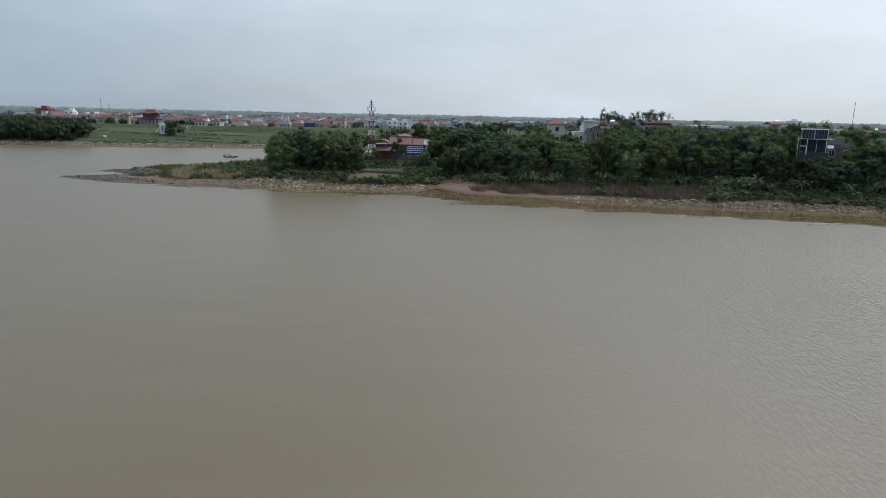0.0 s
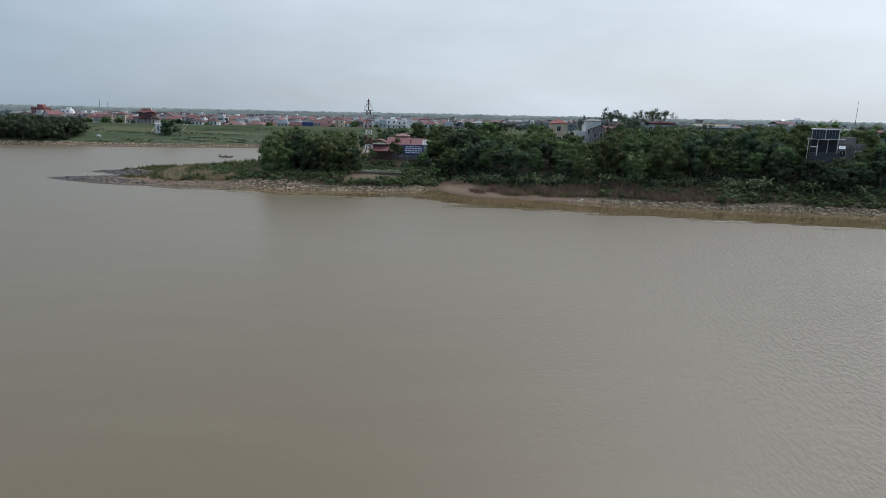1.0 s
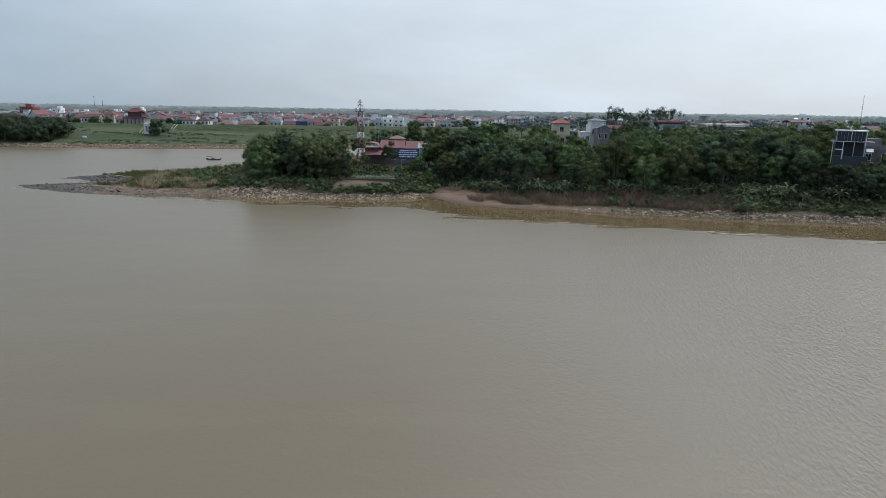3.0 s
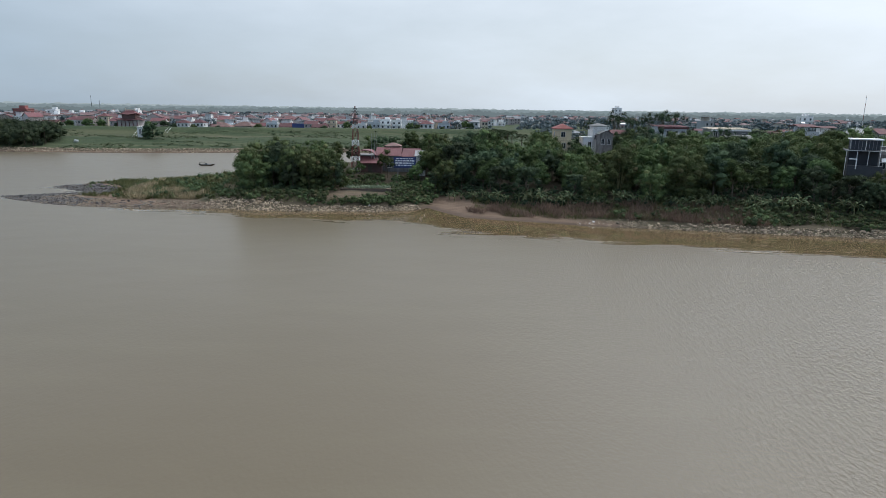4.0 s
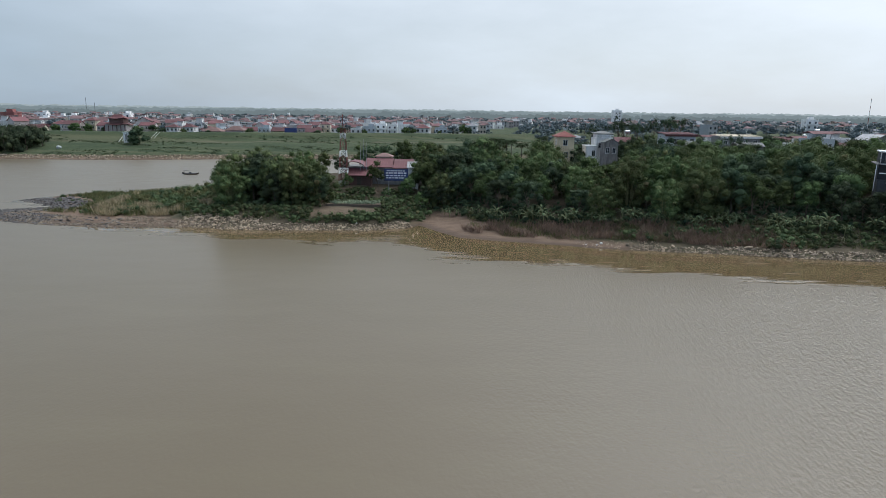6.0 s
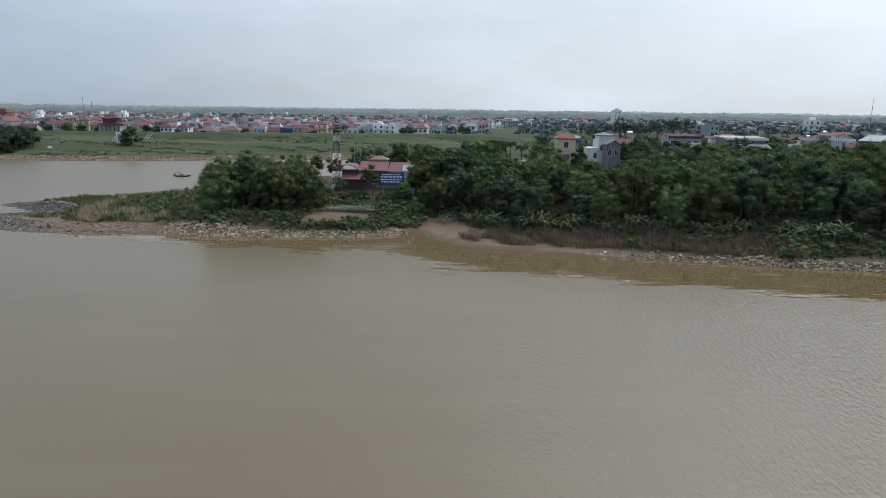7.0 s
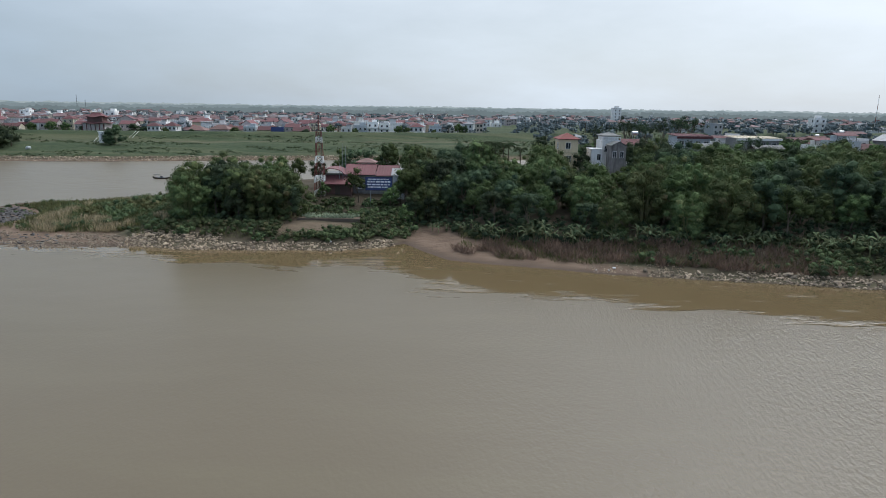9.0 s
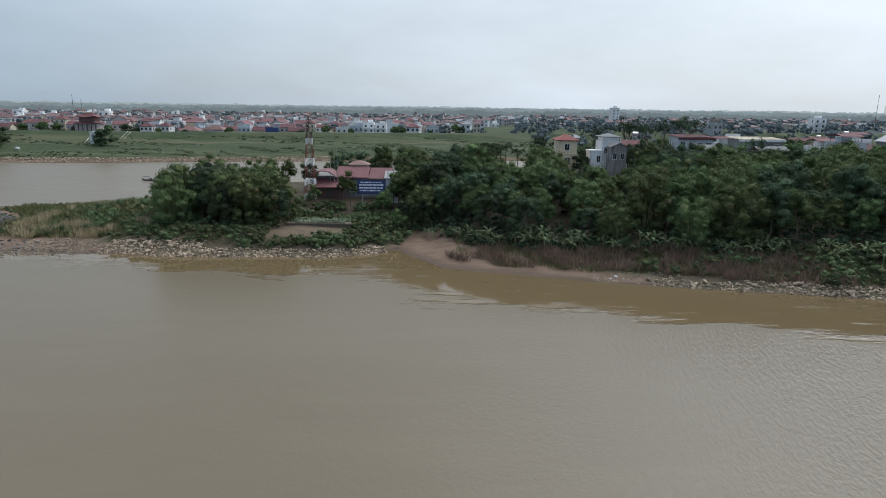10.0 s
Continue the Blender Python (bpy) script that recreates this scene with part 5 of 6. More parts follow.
def station_house():
    root = anchor("station_house", pose(0, 0, 0), "low river station with faded rose sheet roofs", "house")
    part("wall", boxes([(-18.2, 169.2, 4, -3.6, 176.5, 8.9)]), M_GREYWALL, root)
    part("porch_wall", boxes([(-17.9, 166.6, 4, -12.4, 169.15, 7.5)]), M_BROWNROOF, root, "dark timber porch wall")
    sheet_roof("porch_roof", M_ROSEROOF, root, -18.4, -12.0, 165.7, 7.35, 169.4, 8.75)
    bm = bmesh.new()
    n = 12
    for r0, r1 in ((0.0, 0.1),):
        rows = []
        for y in (167.4, 173.0):
            ring = []
            for rr in (0.0, 0.12):
                ring.append([bm.verts.new((-16.4 + (2.7 + rr) * math.cos(math.pi * (0.12 + 0.76 * k / n)), y, 8.45 + (1.75 + rr) * math.sin(math.pi * (0.12 + 0.76 * k / n)))) for k in range(n + 1)])
            rows.append(ring)
        for k in range(n):
            bm.faces.new((rows[0][1][k], rows[0][1][k + 1], rows[1][1][k + 1], rows[1][1][k]))
            bm.faces.new((rows[0][0][k + 1], rows[0][0][k], rows[1][0][k], rows[1][0][k + 1]))
            bm.faces.new((rows[0][0][k], rows[0][0][k + 1], rows[0][1][k + 1], rows[0][1][k]))
    part("arched_roof", bm, M_ROSEROOF, root)
    sheet_roof("front_roof", M_ROSEROOF, root, -14.2, -7.9, 168.5, 8.95, 172.9, 10.65)
    sheet_roof("front_roof", M_ROSEROOF, root, -7.8, -3.4, 168.3, 8.8, 172.9, 10.45)
    sheet_roof("back_roof", M_ROSEROOF, root, -14.2, -3.4, 177.2, 8.9, 172.95, 10.5)
    bm = hip_bm(3.6, 3.0, 0.75, 0.3)
    bmesh.ops.translate(bm, verts=bm.verts, vec=(-10.3, 174.6, 10.95))
    part("lantern_roof", bm, M_BROWNROOF, root)
    part("lantern_wall", boxes([(-12.0, 173.2, 9.6, -8.6, 176.0, 11.0)]), M_CREAM, root)
    sheet_roof("side_roof", M_GREYROOF, root, -4.6, -1.9, 166.6, 9.1, 169.6, 10.2, "pale grey sheet side roof")
    part("side_wall", boxes([(-4.3, 167.1, 4, -2.1, 169.1, 9.2)]), M_WHITE, root)
    window_parts(root, [(x, 169.18, 6.2, 0) for x in (-10.8, -8.2, -5.8)], 1.2, 1.5)
    part("door", boxes([(-15.6, 166.52, 4.9, -14.6, 166.62, 7.0)]), M_HULL, root)


station_house()
for x, h in ((-14.9, 14.4), (-14.2, 15.2), (-13.6, 14.6)):
    pole = anchor("flag_pole", pose(x, 167.9, on_land(x, 167.9)), "thin bare grey flag pole by the station", "pole", "flag poles")
    part("shaft", rods([((0, 0, -0.3), (0, 0, h - on_land(x, 167.9)))], 0.055, 6, taper=0.5), M_GREYROOF, pole)


def notice_board():
    """A blue board on two posts; its four lines of white lettering cannot be read."""
    root = anchor("notice_board", pose(-6.6, 162.9, 0), "large dark blue notice board with white lettering", "sign")
    part("panel", boxes([(-2.5, -0.05, 6.75, 2.5, 0.05, 9.2)]), M_BLUE, root)
    part("rim", boxes([(-2.58, -0.08, 9.2, 2.58, 0.08, 9.28), (-2.58, -0.08, 6.67, 2.58, 0.08, 6.75), (-2.58, -0.08, 6.75, -2.5, 0.08, 9.2), (2.5, -0.08, 6.75, 2.58, 0.08, 9.2)]), M_STEEL, root)
    for x in (-1.6, 1.6):
        part("post", boxes([(x - 0.08, 0.06, 3.5, x + 0.08, 0.2, 9.0)]), M_GREYROOF, root)
    r = np.random.default_rng(5)
    for z, x0, x1, h in ((8.72, -2.0, 1.9, 0.2), (8.2, -2.2, 2.2, 0.3), (7.68, -2.2, 2.1, 0.26), (7.2, -2.1, 1.7, 0.24)):
        x = x0
        while x < x1:
            w = r.uniform(0.35, 0.75)
            part("letter_bar", boxes([(x, -0.065, z, min(x + w, x1), -0.054, z + h)]), M_SIGNWHITE, root)
            x += w + 0.14


notice_board()
bed = anchor("garden_bed", pose(-14.2, 153.4, on_land(-14.2, 152.0)), "raised garden bed with pale green vegetables", "garden bed")
part("edging", boxes([(-5.4, -1.9, -0.6, 5.4, -1.7, 0.4), (-5.4, 1.7, -0.6, 5.4, 1.9, 0.4), (-5.4, -1.7, -0.6, -5.2, 1.7, 0.4), (5.2, -1.7, -0.6, 5.4, 1.7, 0.4)]), M_HULL, bed)
part("soil", boxes([(-5.2, -1.7, -0.5, 5.2, 1.7, 0.45)]), M_DIRT, bed)
heap = Heap()
gr = np.random.default_rng(8)
c = np.stack([gr.uniform(-5, 5, 190), gr.integers(-2, 3, 190) * 0.7 + gr.uniform(-0.15, 0.15, 190), np.full(190, 0.62)], -1)
tufts(heap, gr, c, gr.uniform(0.26, 0.46, 190), 110, 0.28, 0.1, 0.5)
part("foliage", heap.mesh("foliage", M_CABBAGE), None, bed)


# ---- the houses among the trees ----
def frame_house():
    """An open two-storey house of dark glass in a white frame, over the bank."""
    root = anchor("frame_house", pose(82.3, 138.6, 10.0, 0, 0, -27) @ Matrix.Scale(0.83, 4), "dark glass house in a white frame over the bank", "house")
    part("wall", boxes([(-2.9, 2.2, -3, 2.9, 6, 6.4)]), M_STEEL, root)
    part("roof", boxes([(-3.2, -0.3, 6.55, 3.2, 6.2, 6.78)]), M_WHITE, root)
    part("ceiling_panel", boxes([(-3.0, -0.1, 6.44, 3.0, 6.0, 6.546)]), M_STEEL, root)
    for x in (-3.1, -0.1, 2.9):
        part("frame_post", boxes([(x, -0.2, 4.3, x + 0.11, -0.04, 6.44)]), M_WHITE, root)
    for k in range(8):
        part("pane", boxes([(-2.75 + k * 0.7, 0.9, 4.3, -2.1 + k * 0.7, 0.96, 6.38)]), M_GLASS, root)
        part("mullion", boxes([(-2.82 + k * 0.7, 0.86, 4.3, -2.77 + k * 0.7, 1.0, 6.38)]), M_GREYROOF, root)
    part("handrail", rods([((-3.2, -0.9, 5.1), (4.4, -0.9, 5.1))] + [((-3.2 + k * 0.95, -0.9, 4.25), (-3.2 + k * 0.95, -0.9, 5.1)) for k in range(9)], 0.03, 5), M_STEEL, root)
    part("deck", boxes([(-3.9, -1.0, 4.02, 4.6, 6.0, 4.24)]), M_STEEL, root)
    part("deck_edge", boxes([(-3.9, -1.06, 4.1, 4.6, -1.005, 4.2)]), M_WHITE, root)
    for x in (-3.7, -1.6, 0.6, 2.8):
        part("column", boxes([(x, -0.9, -1.5, x + 0.11, -0.74, 4.02)]), M_WHITE, root)
    part("terrace", boxes([(-3.2, -1.6, -2.5, 3.6, 0.55, 0.8)]), M_STEEL, root)
    part("awning", slope_bm(3.1, 4.5, -2.2, 1.9, -1.2, 2.6, 0.08), M_WHITE, root, "white cloth awning")
    part("gate_post", boxes([(-1.7, -1.95, 0.1, -1.5, -1.65, 2.4), (-3.1, -1.95, 2.2, -1.7, -1.65, 2.4)]), M_WHITE, root)


frame_house()


def tower_house():
    """A narrow three-storey house with a raw cement front block."""
    root = anchor("tower_house", pose(46.9, 203, 5.5), "narrow grey house with a raw cement front block", "house")
    part("wall", boxes([(-2.2, -1.5, -1, 2.2, 5, 9.3)]), M_WHITE, root)
    part("top_storey", boxes([(-1.9, -1.0, 9.3, 1.9, 4.2, 10.4)]), M_WHITE, root)
    bm = hip_bm(4.0, 5.6, 0.7, 0.45)
    bmesh.ops.translate(bm, verts=bm.verts, vec=(0, 1.6, 10.4))
    part("roof", bm, M_DARKROOF, root)
    part("balustrade", boxes([(-2.3, -1.75, 9.3, 2.3, -1.6, 9.5), (-2.3, -1.75, 10.0, 2.3, -1.6, 10.12)] + [(-2.25 + k * 0.72, -1.72, 9.5, -2.1 + k * 0.72, -1.62, 10.0) for k in range(7)]), M_WHITE, root)
    bm = wall_bm(3.6, 4.2, 8.3, 0.95, False)
    bmesh.ops.translate(bm, verts=bm.verts, vec=(0.4, -5.2, 0))
    part("front_block", bm, M_RAWCEMENT, root, "raw grey cement block")
    bm = gable_bm(3.6, 4.2, 0.97, 0.3, z=8.3, along_x=False)
    bmesh.ops.translate(bm, verts=bm.verts, vec=(0.4, -5.2, 0))
    part("front_roof", bm, M_DARKROOF, root)
    part("annex", boxes([(-5.2, -3.0, -1, -2.25, 2.0, 7.1)]), M_WHITE, root)
    part("annex_ledge", boxes([(-5.35, -3.15, 7.1, -2.2, 2.1, 7.35)]), M_WHITE, root)
    window_parts(root, [(-3.2, -3.01, 4.6, 0), (-0.5, -7.31, 5.6, 0), (1.2, -7.31, 5.6, 0), (-1.2, -1.51, 6.6, 0), (2.21, 0.5, 6.6, 90)], 0.95, 1.5)


tower_house()
H_RED = "cream house with a red hipped roof among trees"
place(make_house(4.6, 6, 3, "hip", M_YELLOW, M_BRIGHTRED, H_RED, 1, group="houses among the trees"), 36.2, 203.5, 5.4, 0)


def long_hall(x, y, z, w, top, label, red):
    root = anchor("long_hall", pose(x, y, z), label, "building")
    part("wall", boxes([(-w / 2, 0, -1, w / 2, 7, top - 0.6)]), M_PALEBLUE if red else M_GREYWALL, root)
    sheet_roof("roof", M_ROSEROOF if red else M_CREAM, root, -w / 2 - 0.4, w / 2 + 0.4, -0.6, top - 0.55, 7.4, top - 0.2)
    part("fascia", boxes([(-w / 2 - 0.45, -0.72, top - 1.1, w / 2 + 0.45, -0.61, top - 0.6)]), M_REDROOF if red else M_WHITE, root)
    bm = gable_bm(w * 0.66, 4.0, 1.0, 0.3)
    bmesh.ops.translate(bm, verts=bm.verts, vec=(0.8, -3.2, top - 3.2))
    part("lean_to_roof", bm, M_DARKROOF, root)
    part("lean_to_wall", boxes([(0.8 - w * 0.33, -5.1, -1, 0.8 + w * 0.33, -0.8, top - 3.2)]), M_GREYWALL, root)
    window_parts(root, [(q, -0.01, top - 2.8, 0) for q in (-w * 0.38, -w * 0.13, w * 0.13, w * 0.38)], 1.3, 1.1)


long_hall(69.8, 208, 6.8, 8.4, 9.6, "long white hall with a red-edged sheet roof", True)
long_hall(91.2, 218, 6.8, 11.6, 8.9, "long low hall with a pale sheet roof", False)
place(make_house(6.4, 6, 2, "gable", M_RAWCEMENT, M_REDROOF, "red-roofed cement house with steel tanks among trees", 3, tank=True, group="houses among the trees"), 58, 222, 6.2, 5, 1.0)

place(make_house(6.5, 7, 2, "flat", M_RAWCEMENT, M_REDROOF, "raw cement house with a flat roof on the bank", 5, group="houses among the trees"), 92.5, 148, None, -12, 0.95)

# ---- the village behind the dike ----
def temple():
    root = anchor("temple", pose(-182.3, 386, 5.6) @ Matrix.Scale(1.1, 4), "old temple with two upswept brown tile roofs", "temple")
    part("wall", boxes([(-5.4, -3.5, -1, 5.4, 4, 5.6)]), M_PINK, root)
    part("upper_wall", boxes([(-3.6, -2.4, 5.6, 3.6, 2.6, 8.6)]), M_BROWNROOF, root)
    for z, w, d, h in ((5.2, 13.4, 10.0, 1.9), (8.3, 9.6, 7.0, 2.2)):
        bm = bmesh.new()
        rows = []
        for k in range(5):
            s = k / 4
            x, y = w / 2 * (1 - 0.62 * s), d / 2 * (1 - 0.9 * s)
            zz = z + h * (0.55 * s + 0.45 * s * s)
            ring = []
            for cx, cy in ((-1, -1), (0, -1), (1, -1), (1, 0), (1, 1), (0, 1), (-1, 1), (-1, 0)):
                lift = 0.75 * (1 - s) ** 3 if cx and cy else 0
                ring.append(bm.verts.new((cx * x, cy * y, zz + lift)))
            rows.append(ring)
        for a, b in zip(rows, rows[1:]):
            for i in range(8):
                bm.faces.new((a[i], a[(i + 1) % 8], b[(i + 1) % 8], b[i]))
        bm.faces.new(rows[0][::-1])
        bm.faces.new(rows[-1])
        part("roof", bm, M_REDROOF, root)
    part("ridge", boxes([(-2.4, -0.15, 10.4, 2.4, 0.15, 10.9), (-2.8, -0.12, 10.7, -2.3, 0.12, 11.5), (2.3, -0.12, 10.7, 2.8, 0.12, 11.5)]), M_CREAM, root)
    for k in range(6):
        part("pillar", rods([((-5.2 + k * 2.08, -4.4, -0.5), (-5.2 + k * 2.08, -4.4, 5.3))], 0.22, 8), M_REDROOF, root)


temple()

W = "white rendered village house "
kinds = {
    "white_red": make_house(8, 8, 2, "hip", M_WHITE, M_REDROOF, W + "with a red hipped roof", 21),
    "white_flat": make_house(7.6, 9, 3, "flat", M_WHITE, M_GREYROOF, W + "with a flat roof", 22, True),
    "white_canopy": make_house(7.4, 9, 2, "canopy", M_WHITE, M_REDROOF, W + "with a red canopy on its roof", 23),
    "red_gable": make_house(9, 7, 1, "gable", M_CREAM, M_REDROOF, "low cream village house with a red gabled roof", 24),
    "rose_gable": make_house(10, 8, 2, "gable", M_PINK, M_ROSEROOF, "pink village house with a faded rose roof", 25),
    "cream": make_house(7.2, 8, 3, "hip", M_CREAM, M_REDROOF, "tall cream village house with a red roof", 26, True),
    "grey": make_house(8, 8, 2, "flat", M_PALEBLUE, M_GREYROOF, "pale grey village house with a flat roof", 27),
    "grey_gable": make_house(8, 10, 2, "gable_front", M_GREYWALL, M_GREYROOF, "grey cement village house with a sheet roof", 28),
    "brown": make_house(11, 8, 1, "hip", M_PINK, M_BROWNROOF, "low house with a brown tiled roof", 29),
    "tank": make_house(7, 9, 3, "canopy", M_PALEBLUE, M_REDROOF, "pale village house with a steel roof tank", 30, False, True),
}
used = set()


def put_house(kind, x, y, turn=0.0, s=1.0):
    """The first call takes the original, later calls copies."""
    ob = kinds[kind]
    m = pose(x, y, on_land(x, y), 0, 0, turn) @ Matrix.Scale(s, 4)
    if kind in used:
        ob = copy_thing(ob, m)
    used.add(kind)
    ob.matrix_basis = m
    return ob


# the row along the dike
for kind, x, y, s, turn in (("cream", -204.5, 399, 1.0, 4), ("rose_gable", -192.5, 392, 1.0, -6), ("red_gable", -176, 408, 1.3, 2), ("rose_gable", -174, 404, 1.02, 3), ("white_red", -151.8, 387, 0.95, 4), ("white_red", -143.2, 389, 0.98, -3), ("white_canopy", -168.8, 434, 1.05, 5), ("brown", -130.1, 389, 1.18, 2), ("brown", -120.5, 400, 1.25, -4), ("red_gable", -114, 407, 1.2, 6), ("grey", -99.9, 387, 0.98, 3), ("white_canopy", -101.5, 425, 1.0, 0), ("red_gable", -92.3, 391, 1.25, 4), ("rose_gable", -79, 396, 0.98, -3), ("red_gable", -73, 391, 1.2, 4), ("cream", -68, 401, 0.95, 3), ("white_red", -62.3, 405, 0.95, 5), ("white_canopy", -49, 395, 0.98, -2), ("grey", -41.8, 397, 1.12, 2), ("white_flat", -35.4, 400, 0.98, 2), ("white_flat", -28.9, 401, 0.92, 2), ("white_red", -11.1, 407, 1.12, -5), ("grey", -0.6, 405, 1.06, 2), ("white_flat", 7.6, 406, 0.84, 2), ("cream", -17.8, 485, 1.05, 3), ("white_flat", -269, 565, 1.3, 8), ("white_flat", -364.6, 604, 1.25, 10), ("rose_gable", -214, 396, 1.1, 8), ("white_red", -225, 402, 1.05, 8), ("red_gable", -238, 400, 1.2, 10)):
    put_house(kind, x, y, turn, 0.82 * s)
vr = np.random.default_rng(77)
for x, y, kind, s in ((163, 291, "white_canopy", 1.0), (162, 281, "red_gable", 1.0), (173, 332, "tank", 1.0), (259.5, 482, "white_flat", 1.0), (147.5, 302, "rose_gable", 0.9), (151, 289, "white_red", 0.7), (171, 279, "grey_gable", 1.0), (105, 163, "white_red", 0.95), (106, 155, "tank", 0.72), (113, 217, "tank", 0.85), (121, 240, "white_canopy", 0.9), (135, 262, "white_red", 0.9), (116, 270, "red_gable", 1.0), (100, 262, "white_canopy", 0.85), (186, 330, "white_red", 1.0), (128, 330, "rose_gable", 1.0), (205, 352, "white_flat", 0.9), (90, 300, "red_gable", 1.0), (190, 300, "rose_gable", 1.0), (178, 262, "white_canopy", 0.9)):
    put_house(kind, x, y, vr.uniform(-14, 14), s)


def small_house(seed, w, d, n, roof, wall, roof_mat, label):
    """A house of the second row: walls, roof or parapet, front windows."""
    root = anchor("house", pose(0, 0, 0), label, "house", "houses behind the dike row")
    h = 3.1 * n
    part("wall", wall_bm(w, d, h, 0.28 * d if roof == "gable" else 0), wall, root)
    if roof == "hip":
        part("roof", hip_bm(w, d, 0.28 * min(w, d), z=h), roof_mat, root)
    elif roof == "gable":
        part("roof", gable_bm(w, d, 0.285 * d, z=h), roof_mat, root)
    else:
        part("roof", boxes([(-w / 2 - 0.2, -d / 2 - 0.2, h, w / 2 + 0.2, d / 2 + 0.2, h + 0.7), (-w * 0.15, 0, h + 0.7, w * 0.4, d * 0.4, h + 3.0)]), wall, root)
        part("canopy", boxes([(-w / 2, -d * 0.3, h + 3.02, w / 2, d * 0.45, h + 3.2)]), roof_mat, root)
    pane = bpy.data.meshes.new("window")
    bm = boxes([(-0.6, -0.06, 0, 0.6, -0.01, 1.5)])
    bm.to_mesh(pane)
    bm.free()
    cols = max(2, int(w / 2.7))
    for k in range(n):
        for i in range(cols):
            part("window", pane, M_GLASS, root).location = ((i + 0.5) / cols * w - w / 2, -d / 2, k * 3.1 + 0.9)
    return root


rows = [small_house(800 + k, w, d, n, roof, wall, rm, label) for k, (w, d, n, roof, wall, rm, label) in enumerate((
    (5.0, 8, 2, "flat", M_WHITE, M_REDROOF, "narrow white house with a red roof canopy"), (6.5, 7, 1, "hip", M_WHITE, M_REDROOF, "white house with a red hipped roof"),
    (7.5, 7, 1, "gable", M_CREAM, M_REDROOF, "low cream house with a red gabled roof"), (4.6, 8, 1, "flat", M_PALEBLUE, M_GREYROOF, "narrow pale grey house with a flat roof"),
    (7.0, 8, 2, "gable", M_PINK, M_ROSEROOF, "pink house with a faded rose roof"), (5.5, 7, 2, "hip", M_CREAM, M_ROSEROOF, "cream house with a rose roof"), (6.0, 7, 1, "hip", M_GREYWALL, M_BROWNROOF, "low grey house with a brown roof")))]
spots = []
for y in np.arange(408, 470, 11):
    for x in np.arange(-0.66 * y, 0.0, 9.0):
        if vr.uniform() < 0.72:
            spots.append((x + vr.uniform(-3, 3), y + vr.uniform(-4, 4), 1.0))
spots = [q for q in spots if not (q[1] < 420 and any(abs(q[0] - hx) < 7 for hx in (-204, -176, -168, -101, -62, -35, -28, -11, 0)))]
stand(rows, spots, vr, (0.85, 1.12), 0)
village = Crowd((M_FARWALL, M_FARROOF, M_GLASS))
for y0, y1, gap_x, gap_y, xa, xb in ((470, 640, 13, 15, -0.68, 0.06), (640, 900, 20, 24, -0.66, 0.62), (900, 1180, 30, 38, -0.66, 0.66), (380, 640, 60, 60, 0.24, 0.78)):
    for y in np.arange(y0, y1, gap_y):
        for x in np.arange(xa * y, xb * y, gap_x):
            if vr.uniform() < 0.75:
                hx, hy = x + vr.uniform(-0.35, 0.35) * gap_x, y + vr.uniform(-5, 5)
                crowd_house(village, vr, hx, hy, on_land(hx, hy), vr.uniform(-0.45, 0.45))
village.link("far_village", "crowded red-roofed village houses behind the dike", "village")


# single marks in the distance
def block(name, x, y, w, d, h, wall, label, floors, cols):
    root = anchor(name, pose(x, y, on_land(x, y), 0, 0, 6), label, "building")
    part("wall", boxes([(-w / 2, -d / 2, -1, w / 2, d / 2, h)]), wall, root)
    part("roof", boxes([(-w / 2 - 0.3, -d / 2 - 0.3, h, w / 2 + 0.3, d / 2 + 0.3, h + 0.5), (-w * 0.2, -d * 0.2, h + 0.5, w * 0.25, d * 0.25, h + 2.6)]), wall, root)
    window_parts(root, [((i + 0.5) / cols * w - w / 2, -d / 2 - 0.01, 1 + k * (h - 1) / floors, 0) for k in range(floors) for i in range(cols)], 1.4, 1.7)


block("tall_building", 209.6, 815, 9.4, 9, 19.5, M_WHITE, "slim white building standing above the village", 5, 2)
block("red_building", -311, 484, 9.2, 10, 11.0, M_ROSEWALL, "rose-red building above the trees", 3, 3)


def mast(name, x, y, h, r, label, mats):
    root = anchor(name, pose(x, y, on_land(x, y)), label, "mast")
    n = 6
    for k in range(n):
        part("mast_section", rods([((0, 0, h * k / n), (0, 0, h * (k + 1) / n))], r * (1 - 0.08 * k), 6), mats[k % len(mats)], root)
    part("mast_head", rods([((-r * 1.4, 0, h), (r * 1.4, 0, h)), ((0, 0, h), (0, 0, h + 2))], r * 0.5, 5), mats[0], root)


mast("radio_mast", 354.8, 565, 29.5, 0.3, "tall thin red and white radio mast", (M_TOWERRED, M_TOWERWHITE))
mast("radio_mast", -681, 1225, 30, 0.5, "thin dark mast far off in the plain", (M_STEEL,))
mast("chimney", -668, 1230, 22, 0.6, "thin dark chimney far off in the plain", (M_GREYWALL,))


def pump_house():
    root = anchor("pump_house", pose(-149.4, 330, 5.6), "small white pump house on the dike slope", "hut")
    part("wall", boxes([(-1.4, -1.2, -2, 1.4, 1.6, 3.9)]), M_WHITE, root)
    part("roof", boxes([(-1.7, -1.5, 3.9, 1.7, 1.9, 4.1)]), M_WHITE, root)
    part("door", boxes([(-0.5, -1.28, 0.6, 0.5, -1.21, 3.0)]), M_GREYWALL, root)
    for x in (-4.2, -2.6):
        part("rail", rods([((x + 0.6, -2, -0.6), (x - 3.2, 14, 3.6))], 0.06, 5), M_WHITE, root)
    for x in (7.5, 9.0):
        part("rail", rods([((x, 8, 0.9), (x - 3.2, 22, 3.7))], 0.05, 5), M_WHITE, root)


